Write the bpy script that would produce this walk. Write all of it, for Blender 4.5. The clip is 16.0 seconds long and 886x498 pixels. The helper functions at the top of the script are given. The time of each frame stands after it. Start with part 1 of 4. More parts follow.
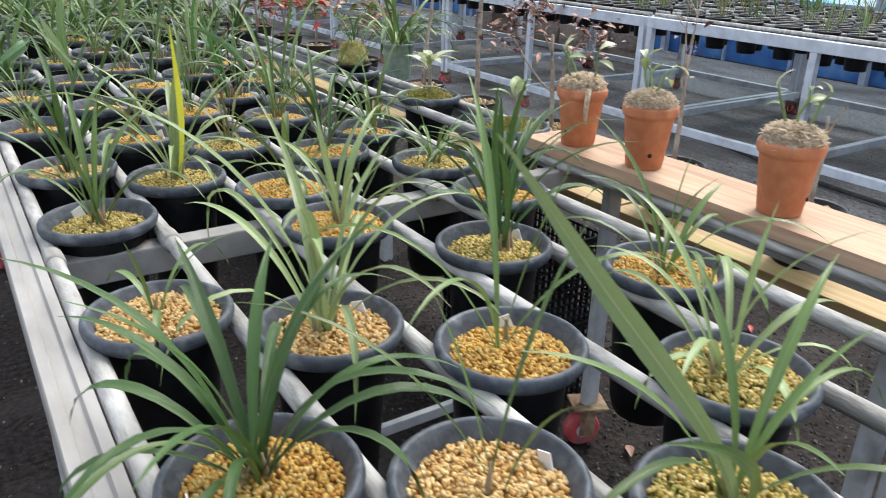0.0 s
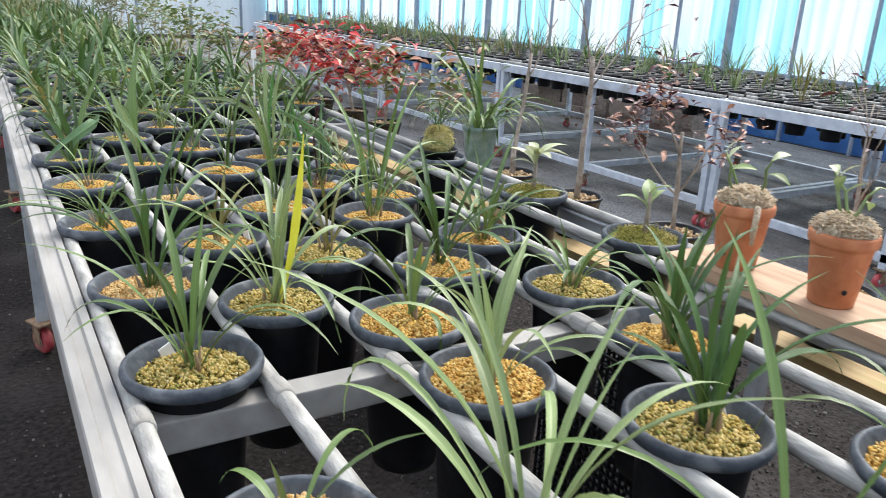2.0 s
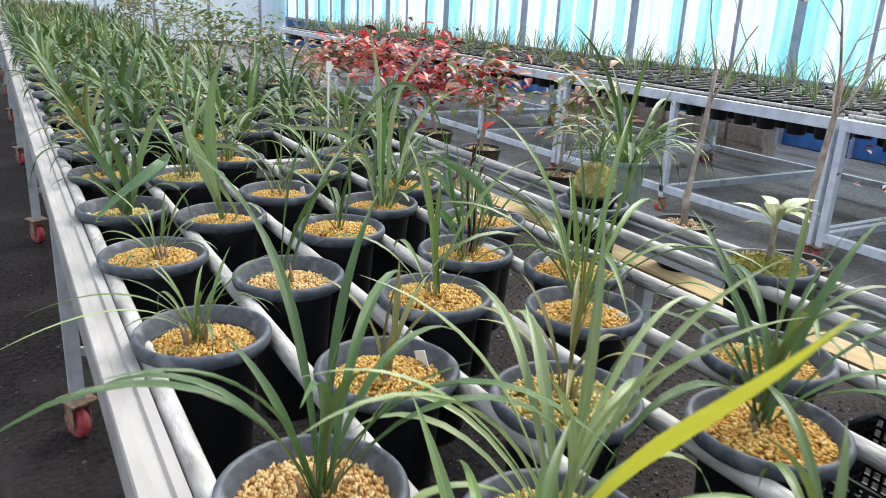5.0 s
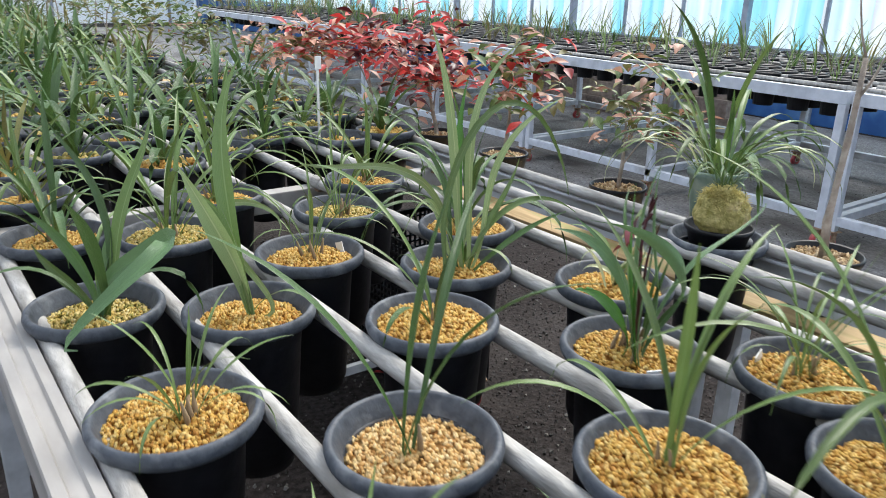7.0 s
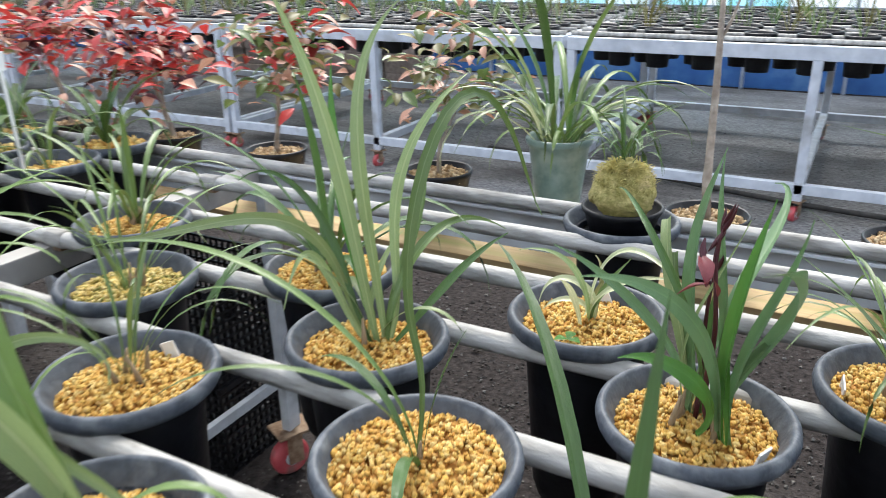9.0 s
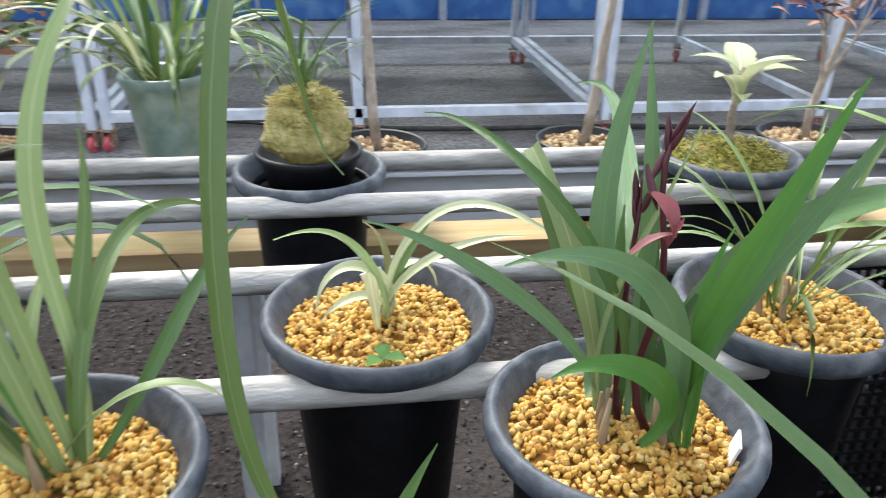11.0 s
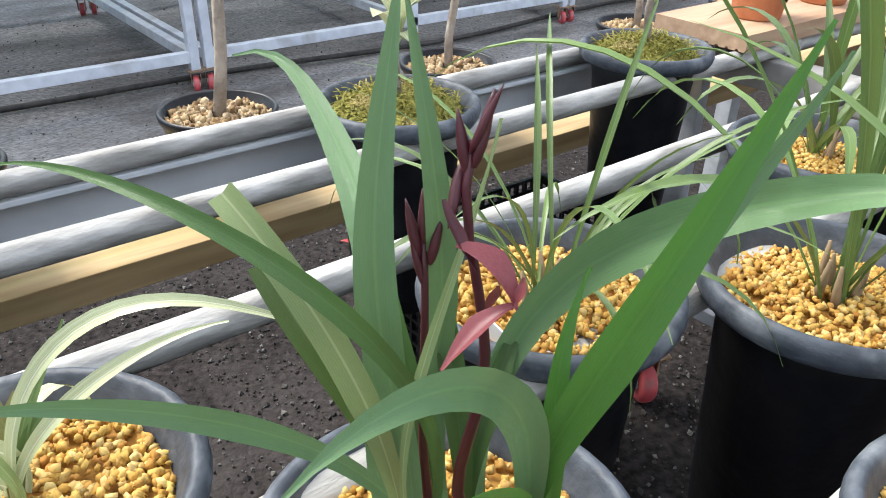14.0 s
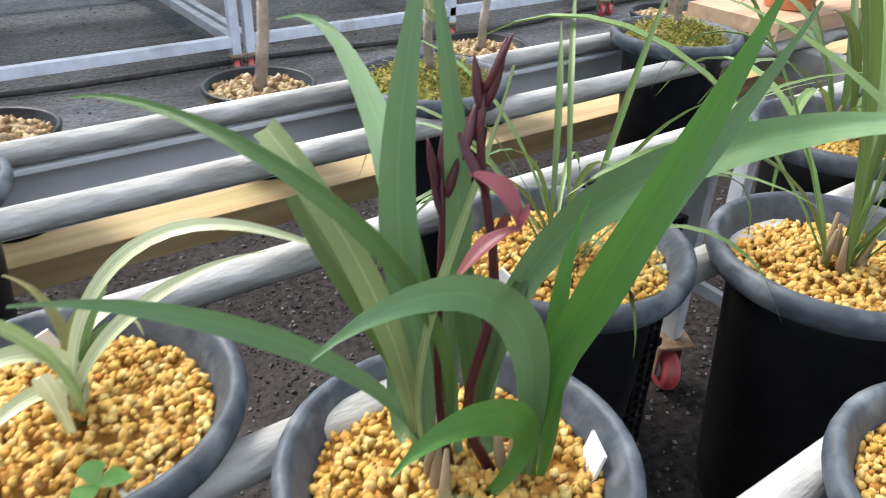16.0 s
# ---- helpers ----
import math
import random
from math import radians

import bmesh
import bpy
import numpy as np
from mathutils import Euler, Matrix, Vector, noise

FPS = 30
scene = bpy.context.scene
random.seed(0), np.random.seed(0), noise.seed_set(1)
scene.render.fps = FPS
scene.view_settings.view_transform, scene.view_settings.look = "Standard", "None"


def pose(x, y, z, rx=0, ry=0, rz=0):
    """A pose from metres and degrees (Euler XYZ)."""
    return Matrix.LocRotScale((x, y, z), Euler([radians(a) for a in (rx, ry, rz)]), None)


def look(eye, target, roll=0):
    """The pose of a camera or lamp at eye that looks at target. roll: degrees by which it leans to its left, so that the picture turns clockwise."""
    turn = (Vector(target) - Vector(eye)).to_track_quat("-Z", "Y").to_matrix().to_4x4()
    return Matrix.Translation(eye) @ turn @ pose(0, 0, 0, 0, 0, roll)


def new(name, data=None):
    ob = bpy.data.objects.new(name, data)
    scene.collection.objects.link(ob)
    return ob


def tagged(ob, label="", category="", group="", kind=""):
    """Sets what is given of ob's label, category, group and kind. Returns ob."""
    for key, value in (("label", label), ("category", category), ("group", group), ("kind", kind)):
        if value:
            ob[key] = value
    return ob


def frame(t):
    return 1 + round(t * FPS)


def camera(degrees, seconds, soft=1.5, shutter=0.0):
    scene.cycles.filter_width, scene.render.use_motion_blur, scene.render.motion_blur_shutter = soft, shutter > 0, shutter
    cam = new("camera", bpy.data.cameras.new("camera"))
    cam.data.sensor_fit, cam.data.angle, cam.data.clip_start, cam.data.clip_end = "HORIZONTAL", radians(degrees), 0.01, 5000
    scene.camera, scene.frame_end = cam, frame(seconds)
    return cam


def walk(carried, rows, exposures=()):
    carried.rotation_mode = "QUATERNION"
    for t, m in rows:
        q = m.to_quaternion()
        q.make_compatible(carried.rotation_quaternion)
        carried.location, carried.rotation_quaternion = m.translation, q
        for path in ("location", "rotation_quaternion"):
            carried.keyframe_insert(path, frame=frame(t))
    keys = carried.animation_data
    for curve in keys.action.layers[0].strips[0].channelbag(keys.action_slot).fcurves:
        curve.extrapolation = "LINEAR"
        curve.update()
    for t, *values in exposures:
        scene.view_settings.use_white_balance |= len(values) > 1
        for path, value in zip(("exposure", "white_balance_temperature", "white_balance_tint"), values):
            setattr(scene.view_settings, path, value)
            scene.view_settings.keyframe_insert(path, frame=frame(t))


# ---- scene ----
cam = camera(60.6, 16.0, 0.85, 0.4)
PATH = [
    (0, (-0.022, 0.08, 1.222), (0.994, 1.617, 0.444), 1.4),
    (0.5, (-0.063, 0.152, 1.231), (0.954, 1.706, 0.49), 2.3),
    (1, (-0.073, 0.23, 1.242), (0.963, 1.793, 0.547), 2.7),
    (1.5, (-0.054, 0.339, 1.246), (0.979, 1.929, 0.61), 2.8),
    (2, (-0.048, 0.41, 1.243), (0.943, 2.03, 0.615), 2.8),
    (2.5, (-0.078, 0.482, 1.243), (0.855, 2.14, 0.626), 2.6),
    (3, (-0.097, 0.591, 1.251), (0.807, 2.263, 0.628), 2.5),
    (3.2, (-0.099, 0.641, 1.246), (0.79, 2.326, 0.639), 2.6),
    (5.3, (-0.053, 1.142, 1.211), (0.943, 2.758, 0.581), 2.5),
    (5.5, (-0.045, 1.202, 1.22), (0.914, 2.825, 0.552), 0.8),
    (6, (-0.063, 1.35, 1.227), (0.896, 2.977, 0.567), 1.3),
    (6.5, (-0.069, 1.482, 1.22), (0.95, 3.066, 0.547), 1.1),
    (7, (-0.058, 1.637, 1.211), (1.07, 3.146, 0.541), 1.5),
    (7.5, (-0.062, 1.771, 1.205), (1.122, 3.243, 0.547), 1.3),
    (8, (-0.062, 1.907, 1.199), (1.271, 3.232, 0.516), -1.6),
    (8.5, (-0.043, 2.001, 1.193), (1.447, 3.136, 0.49), -1.9),
    (9, (0.041, 2.102, 1.175), (1.666, 3.0, 0.433), -1.2),
    (9.5, (0.118, 2.2, 1.175), (1.829, 2.892, 0.406), 0.0),
    (10, (0.17, 2.262, 1.141), (1.953, 2.687, 0.341), -1.0),
    (12.3, (0.407, 2.405, 1.069), (1.913, 1.457, 0.157), 2.7),
    (12.5, (0.416, 2.397, 1.072), (1.881, 1.396, 0.15), 1.7),
    (13, (0.45, 2.387, 1.071), (1.849, 1.317, 0.123), 1.9),
    (13.5, (0.475, 2.346, 1.059), (1.86, 1.274, 0.093), 1.7),
    (14, (0.481, 2.326, 1.055), (1.835, 1.245, 0.057), 1.3),
    (14.5, (0.48, 2.319, 1.056), (1.822, 1.236, 0.044), 1.2),
    (15, (0.477, 2.314, 1.056), (1.829, 1.25, 0.035), 0.9),
    (15.5, (0.471, 2.317, 1.056), (1.826, 1.258, 0.036), 1.0),
    (16, (0.445, 2.345, 1.051), (1.843, 1.336, 0.036), 1.7),
]
walk(cam, [(t, look(eye, target, roll)) for t, eye, target, roll in PATH],
     exposures=[(0, 0.76), (3, 0.86), (5.5, 0.84), (6.5, 0.75), (7.5, 0.76), (8, 0.96), (9, 1.06), (9.5, 1.02), (10, 1.2), (12.5, 1.22), (16, 1.13)])

# ---- light ----
world = bpy.data.worlds.new("sky")
scene.world = world
world.use_nodes = True
wn = world.node_tree.nodes
sky = wn.new("ShaderNodeTexSky")
sky.sky_type, sky.sun_disc = "NISHITA", False
sky.sun_elevation, sky.sun_rotation = radians(48), radians(70)
world.node_tree.links.new(sky.outputs[0], wn["Background"].inputs[0])
wn["Background"].inputs[1].default_value = 0.15
sun = new("sun", bpy.data.lights.new("sun", "SUN"))
sun.data.energy, sun.data.angle, sun.data.color = 2.6, radians(25), (1.0, 0.96, 0.9)
sun.matrix_world = look((6, 3, 8), (0, 0.8, 0))


# ---- materials ----
def material(name, low, high, rough=0.6, scale=30.0, metal=0.0, bump=0.0, bump_scale=None, spots=None, spot_scale=4.0,
             vary=0.0, translucent=0.0, stretch=(1, 1, 1), coords="Object", spot_edge=(0.55, 0.68), vein=None, spec=0.5):
    """Two colours mixed by fine noise, a coarser layer of stains, a bump, and a shift of value from piece to piece."""
    m = bpy.data.materials.new(name)
    m.use_nodes = True
    n, link = m.node_tree.nodes, m.node_tree.links.new
    p = n["Principled BSDF"]
    co, mp = n.new("ShaderNodeTexCoord"), n.new("ShaderNodeMapping")
    mp.inputs["Scale"].default_value = stretch
    link(co.outputs[coords], mp.inputs[0])
    fine = n.new("ShaderNodeTexNoise")
    fine.inputs["Scale"].default_value, fine.inputs["Detail"].default_value = scale, 6
    link(mp.outputs[0], fine.inputs[0])
    ramp = n.new("ShaderNodeValToRGB")
    ramp.color_ramp.elements[0].position, ramp.color_ramp.elements[1].position = 0.32, 0.68
    ramp.color_ramp.elements[0].color, ramp.color_ramp.elements[1].color = (*low, 1), (*high, 1)
    link(fine.outputs[0], ramp.inputs[0])
    col = ramp.outputs[0]
    if spots:
        coarse = n.new("ShaderNodeTexNoise")
        coarse.inputs["Scale"].default_value, coarse.inputs["Detail"].default_value = spot_scale, 8
        link(mp.outputs[0], coarse.inputs[0])
        r2 = n.new("ShaderNodeValToRGB")
        r2.color_ramp.elements[0].position, r2.color_ramp.elements[1].position = spot_edge
        link(coarse.outputs[0], r2.inputs[0])
        mix = n.new("ShaderNodeMixRGB")
        mix.inputs[2].default_value = (*spots, 1)
        link(r2.outputs[0], mix.inputs[0])
        link(col, mix.inputs[1])
        col = mix.outputs[0]
    if vein:
        uvn, sep, sub, ab, vr = n.new("ShaderNodeTexCoord"), n.new("ShaderNodeSeparateXYZ"), n.new("ShaderNodeMath"), n.new("ShaderNodeMath"), n.new("ShaderNodeValToRGB")
        link(uvn.outputs["UV"], sep.inputs[0])
        sub.operation, ab.operation = "SUBTRACT", "ABSOLUTE"
        sub.inputs[1].default_value = 0.5
        link(sep.outputs[0], sub.inputs[0])
        link(sub.outputs[0], ab.inputs[0])
        el = vr.color_ramp.elements
        el[0].position, el[1].position = 0.015, 0.06
        el[0].color, el[1].color = (1, 1, 1, 1), (0, 0, 0, 1)
        for pos in (0.11, 0.18, 0.25, 0.32, 0.39, 0.46):
            for off, val in ((-0.022, 0.0), (0.0, 0.3), (0.022, 0.0)):
                el.new(pos + off).color = (val, val, val, 1)
        link(ab.outputs[0], vr.inputs[0])
        vm = n.new("ShaderNodeMixRGB")
        vm.inputs[2].default_value = (*vein, 1)
        link(vr.outputs[0], vm.inputs[0])
        link(col, vm.inputs[1])
        col = vm.outputs[0]
    if vary:
        info, hsv, mr = n.new("ShaderNodeObjectInfo"), n.new("ShaderNodeHueSaturation"), n.new("ShaderNodeMapRange")
        mr.inputs[3].default_value, mr.inputs[4].default_value = 1 - vary, 1 + vary
        link(info.outputs["Random"], mr.inputs[0])
        link(mr.outputs[0], hsv.inputs["Value"])
        link(col, hsv.inputs["Color"])
        col = hsv.outputs[0]
    link(col, p.inputs["Base Color"])
    p.inputs["Roughness"].default_value, p.inputs["Metallic"].default_value = rough, metal
    p.inputs["Specular IOR Level"].default_value = spec
    if bump:
        b, bn = n.new("ShaderNodeBump"), n.new("ShaderNodeTexNoise")
        bn.inputs["Scale"].default_value, bn.inputs["Detail"].default_value = bump_scale or scale, 5
        link(mp.outputs[0], bn.inputs[0])
        b.inputs["Strength"].default_value, b.inputs["Distance"].default_value = bump, 0.01
        link(bn.outputs[0], b.inputs["Height"])
        link(b.outputs[0], p.inputs["Normal"])
    if translucent:
        tr, ms = n.new("ShaderNodeBsdfTranslucent"), n.new("ShaderNodeMixShader")
        link(col, tr.inputs[0])
        ms.inputs[0].default_value = translucent
        link(p.outputs[0], ms.inputs[1])
        link(tr.outputs[0], ms.inputs[2])
        link(ms.outputs[0], n["Material Output"].inputs[0])
    return m


def island_material(name, colours, rough=0.8):
    """Grains: each loose piece of the mesh takes a colour of its own."""
    m = bpy.data.materials.new(name)
    m.use_nodes = True
    n, link = m.node_tree.nodes, m.node_tree.links.new
    p = n["Principled BSDF"]
    geo, ramp = n.new("ShaderNodeNewGeometry"), n.new("ShaderNodeValToRGB")
    el = ramp.color_ramp.elements
    while len(el) < len(colours):
        el.new(0.5)
    for k, c in enumerate(colours):
        el[k].position, el[k].color = k / (len(colours) - 1), (*c, 1)
    tex, mix = n.new("ShaderNodeTexNoise"), n.new("ShaderNodeMixRGB")
    co = n.new("ShaderNodeTexCoord")
    link(co.outputs["Object"], tex.inputs[0])
    tex.inputs["Scale"].default_value, tex.inputs["Detail"].default_value = 350, 4
    mix.blend_type = "MULTIPLY"
    mix.inputs[0].default_value = 0.55
    link(geo.outputs["Random Per Island"], ramp.inputs[0])
    link(ramp.outputs[0], mix.inputs[1])
    link(tex.outputs[0], mix.inputs[2])
    gain = n.new("ShaderNodeHueSaturation")
    gain.inputs["Value"].default_value = 1.16
    link(mix.outputs[0], gain.inputs["Color"])
    link(gain.outputs[0], p.inputs["Base Color"])
    p.inputs["Roughness"].default_value = rough
    return m


SOIL = material("soil", (0.01, 0.0082, 0.0076), (0.042, 0.035, 0.033), 0.9, 55, spec=0.12, bump=0.9, bump_scale=70, spots=(0.07, 0.062, 0.058), spot_scale=2.2, spot_edge=(0.5, 0.85))
MAT_CLOTH = material("weed_mat", (0.12, 0.118, 0.118), (0.31, 0.305, 0.3), 0.85, 75, spec=0.15, bump=1.0, bump_scale=60, spots=(0.075, 0.069, 0.066), spot_scale=1.7, stretch=(1.8, 0.7, 1), spot_edge=(0.46, 0.72))
GRIT = island_material("grit", [(0.015, 0.013, 0.012), (0.05, 0.042, 0.036), (0.14, 0.135, 0.125), (0.03, 0.02, 0.015), (0.02, 0.018, 0.016), (0.3, 0.28, 0.25)])
PIPE = material("weathered_pipe", (0.25, 0.24, 0.22), (0.56, 0.545, 0.515), 0.7, 55, bump=0.5, bump_scale=70, spots=(0.17, 0.155, 0.13), spot_scale=14, stretch=(1, 1, 0.3), spot_edge=(0.5, 0.78))
STEEL = material("galvanised_channel", (0.46, 0.48, 0.5), (0.6, 0.62, 0.64), 0.45, 30, metal=0.1, bump=0.1, spots=(0.26, 0.26, 0.26), spot_scale=6)
CREAM = material("cream_channel", (0.28, 0.265, 0.245), (0.42, 0.4, 0.375), 0.55, 22, bump=0.15, spots=(0.33, 0.31, 0.28), spot_scale=7, stretch=(1, 0.3, 1))
ZINC = material("dull_zinc", (0.58, 0.6, 0.62), (0.74, 0.76, 0.78), 0.5, 14, bump=0.1, spots=(0.4, 0.4, 0.4), spot_scale=8, stretch=(1, 0.4, 1))
FRAME = material("pale_painted_steel", (0.5, 0.54, 0.6), (0.66, 0.7, 0.76), 0.4, 18, bump=0.06, spots=(0.36, 0.37, 0.38), spot_scale=5)
RED = material("red_wheel", (0.45, 0.05, 0.06), (0.62, 0.12, 0.13), 0.45, 30, spots=(0.3, 0.14, 0.13), spot_scale=20)
RUST = material("rusty_plate", (0.2, 0.11, 0.06), (0.42, 0.3, 0.2), 0.7, 60, metal=0.3, bump=0.3)
BLACK = material("black_plastic", (0.004, 0.004, 0.005), (0.01, 0.01, 0.012), 0.42, 60, spec=0.3, bump=0.1, spots=(0.025, 0.025, 0.025), spot_scale=14, spot_edge=(0.62, 0.85))
RIM = material("grey_plastic_rim", (0.036, 0.043, 0.055), (0.075, 0.087, 0.105), 0.55, 80, bump=0.2, spots=(0.22, 0.235, 0.25), spot_scale=28, spot_edge=(0.52, 0.78), vary=0.15)
PUMICE = island_material("tan_pumice", [(0.42, 0.18, 0.025), (0.62, 0.345, 0.06), (0.72, 0.48, 0.12), (0.48, 0.23, 0.033), (0.77, 0.58, 0.22), (0.64, 0.37, 0.07)])
PUMICE_PALE = island_material("pale_pumice", [(0.48, 0.24, 0.06), (0.67, 0.41, 0.14), (0.77, 0.55, 0.24), (0.53, 0.28, 0.075), (0.81, 0.64, 0.35), (0.69, 0.44, 0.15)])
PUMICE_MOSSY = island_material("mossy_pumice", [(0.13, 0.14, 0.02), (0.58, 0.39, 0.085), (0.7, 0.55, 0.2), (0.19, 0.2, 0.03), (0.57, 0.38, 0.085), (0.77, 0.64, 0.32)])
MOSS = material("moss", (0.16, 0.16, 0.025), (0.42, 0.38, 0.08), 0.95, 120, bump=1.0, bump_scale=160, spots=(0.5, 0.4, 0.16), spot_scale=30)
MOSS_DRY = material("drying_moss", (0.46, 0.41, 0.13), (0.76, 0.67, 0.3), 0.95, 110, bump=1.0, bump_scale=160, spots=(0.7, 0.58, 0.32), spot_scale=30, translucent=0.3)
SPHAG = material("dry_sphagnum", (0.62, 0.48, 0.33), (0.95, 0.85, 0.68), 0.95, 120, bump=0.9, bump_scale=150, translucent=0.35)
TERRA = material("terracotta", (0.46, 0.15, 0.06), (0.6, 0.24, 0.11), 0.75, 30, bump=0.12, bump_scale=120, spots=(0.4, 0.12, 0.05), spot_scale=12, vary=0.06)
PLANK = material("pale_deck_board", (0.36, 0.22, 0.13), (0.56, 0.38, 0.25), 0.7, 9, bump=0.15, stretch=(6, 0.5, 6), spots=(0.44, 0.3, 0.18), spot_scale=5)
OLD_PLANK = material("stained_plank", (0.34, 0.23, 0.1), (0.52, 0.38, 0.2), 0.75, 9, bump=0.15, stretch=(6, 0.5, 6), spots=(0.33, 0.3, 0.1), spot_scale=4, vary=0.1)
TAG = material("white_label", (0.7, 0.7, 0.68), (0.85, 0.85, 0.83), 0.5, 20)
LEAF = material("orchid_leaf", (0.078, 0.142, 0.03), (0.155, 0.235, 0.068), 0.35, 60, vein=(0.19, 0.27, 0.1), bump=0.12, bump_scale=30, stretch=(12, 1, 1), vary=0.3, translucent=0.22, spots=(0.14, 0.2, 0.07), spot_scale=9, coords="UV")
LEAF_DARK = material("dark_leaf", (0.045, 0.1, 0.024), (0.085, 0.16, 0.042), 0.28, 60, vein=(0.08, 0.15, 0.045), bump=0.25, stretch=(16, 1, 1), vary=0.25, translucent=0.18, coords="UV")
LEAF_PALE = material("pale_leaf", (0.17, 0.25, 0.09), (0.3, 0.38, 0.16), 0.4, 50, vein=(0.38, 0.44, 0.22), bump=0.1, stretch=(14, 1, 1), vary=0.25, translucent=0.25, coords="UV")
LEAF_WHITE = material("cream_striped_leaf", (0.3, 0.36, 0.14), (0.68, 0.7, 0.46), 0.4, 7, vein=(0.78, 0.78, 0.6), stretch=(9, 0.4, 1), translucent=0.25, coords="UV")
LEAF_YELLOW = material("yellow_leaf", (0.5, 0.5, 0.03), (0.68, 0.66, 0.08), 0.4, 30, stretch=(8, 1, 1), translucent=0.3, coords="UV")
LEAF_OLIVE = material("olive_leaf", (0.1, 0.12, 0.03), (0.26, 0.22, 0.08), 0.5, 30, vary=0.3, translucent=0.2, coords="UV")
LEAF_GLOSS = material("bright_leaf", (0.06, 0.18, 0.028), (0.105, 0.26, 0.05), 0.27, 40, vein=(0.095, 0.245, 0.045), bump=0.3, bump_scale=40, stretch=(14, 0.8, 1), translucent=0.22, coords="UV")
LEAF_BLUE = material("blue_green_leaf", (0.08, 0.172, 0.066), (0.17, 0.285, 0.128), 0.3, 40, vein=(0.15, 0.275, 0.11), bump=0.3, bump_scale=40, stretch=(18, 0.6, 1), translucent=0.15, coords="UV", spots=(0.15, 0.25, 0.11), spot_scale=6)
REDLEAF = material("red_autumn_leaf", (0.38, 0.02, 0.025), (0.6, 0.075, 0.06), 0.45, 40, vary=0.5, translucent=0.25, coords="UV")
PINKLEAF = material("faded_pink_leaf", (0.42, 0.2, 0.14), (0.6, 0.36, 0.26), 0.5, 40, vary=0.4, translucent=0.2, coords="UV")
MAROON = material("maroon_bud", (0.035, 0.006, 0.011), (0.1, 0.014, 0.022), 0.4, 60, stretch=(10, 1, 1), translucent=0.08, coords="UV")
PETAL = material("pink_petal", (0.13, 0.02, 0.028), (0.3, 0.075, 0.08), 0.45, 30, stretch=(10, 0.6, 1), translucent=0.15, coords="UV")
DRY = material("dry_sheath", (0.17, 0.11, 0.055), (0.36, 0.26, 0.15), 0.8, 30, stretch=(12, 1, 1), coords="UV")
BARK = material("grey_bark", (0.24, 0.19, 0.15), (0.42, 0.36, 0.3), 0.85, 50, bump=0.7, bump_scale=70, spots=(0.16, 0.13, 0.1), spot_scale=25)
GLAZE = material("green_glaze", (0.1, 0.16, 0.14), (0.18, 0.25, 0.22), 0.3, 40, bump=0.1, spots=(0.26, 0.32, 0.28), spot_scale=12)
BLUE = material("blue_sheet", (0.018, 0.085, 0.26), (0.04, 0.14, 0.36), 0.55, 6, bump=0.1, spots=(0.08, 0.19, 0.38), spot_scale=3)
BRICK = material("old_block", (0.22, 0.17, 0.14), (0.34, 0.28, 0.24), 0.9, 30, bump=0.5, vary=0.25)
WALLPAINT = material("white_panel", (0.72, 0.74, 0.76), (0.84, 0.85, 0.86), 0.5, 4, bump=0.03, translucent=0.45)
SHEET_WHITE = material("white_sheet", (0.7, 0.76, 0.79), (0.8, 0.84, 0.86), 0.5, 3, translucent=0.7, stretch=(1, 2, 0.15))
SHEET_CYAN = material("cyan_sheet", (0.22, 0.66, 0.84), (0.5, 0.84, 0.93), 0.5, 3, translucent=0.7, stretch=(1, 3, 0.3))
SHEET_PALE = material("pale_blue_sheet", (0.55, 0.8, 0.9), (0.82, 0.92, 0.95), 0.5, 3, translucent=0.7, stretch=(1, 3, 0.3))
POST = material("dull_post", (0.2, 0.24, 0.3), (0.3, 0.34, 0.4), 0.5, 12, bump=0.1)
HOSE = material("black_hose", (0.02, 0.02, 0.02), (0.06, 0.055, 0.05), 0.6, 30)
FILM = material("roof_film", (0.8, 0.82, 0.84), (0.9, 0.92, 0.93), 0.5, 2, translucent=0.8)


# ---- mesh helpers ----
def mesh_of(bm, material_, smooth=True):
    me = bpy.data.meshes.new("mesh")
    bmesh.ops.recalc_face_normals(bm, faces=bm.faces[:]) if smooth != "leaf" else None
    bm.to_mesh(me)
    bm.free()
    me.materials.append(material_)
    for f in me.polygons:
        f.use_smooth = bool(smooth)
    return me


def part(name, data, parent, m=None, label=""):
    ob = new(name, data)
    ob.parent = parent
    if m is not None:
        ob.matrix_basis = m
    if label:
        ob["label"] = label
    return ob


def thing(name, label, category, at=(0, 0, 0), group="", rz=0.0):
    e = new(name)
    e.matrix_basis = pose(*at, 0, 0, rz)
    e.empty_display_size = 0.05
    return tagged(e, label, category, group)


def box_bm(x0, y0, z0, x1, y1, z1, bevel=0.0, bm=None):
    own = bm or bmesh.new()
    r = bmesh.ops.create_cube(own, size=1)
    bmesh.ops.scale(own, vec=(x1 - x0, y1 - y0, z1 - z0), verts=r["verts"])
    bmesh.ops.translate(own, vec=((x0 + x1) / 2, (y0 + y1) / 2, (z0 + z1) / 2), verts=r["verts"])
    if bevel:
        edges = list({e for v in r["verts"] for e in v.link_edges})
        bmesh.ops.bevel(own, geom=edges, offset=bevel, segments=2, affect="EDGES", profile=0.6)
    return own


def box(x0, y0, z0, x1, y1, z1, material_, bevel=0.003):
    return mesh_of(box_bm(x0, y0, z0, x1, y1, z1, bevel), material_, False)


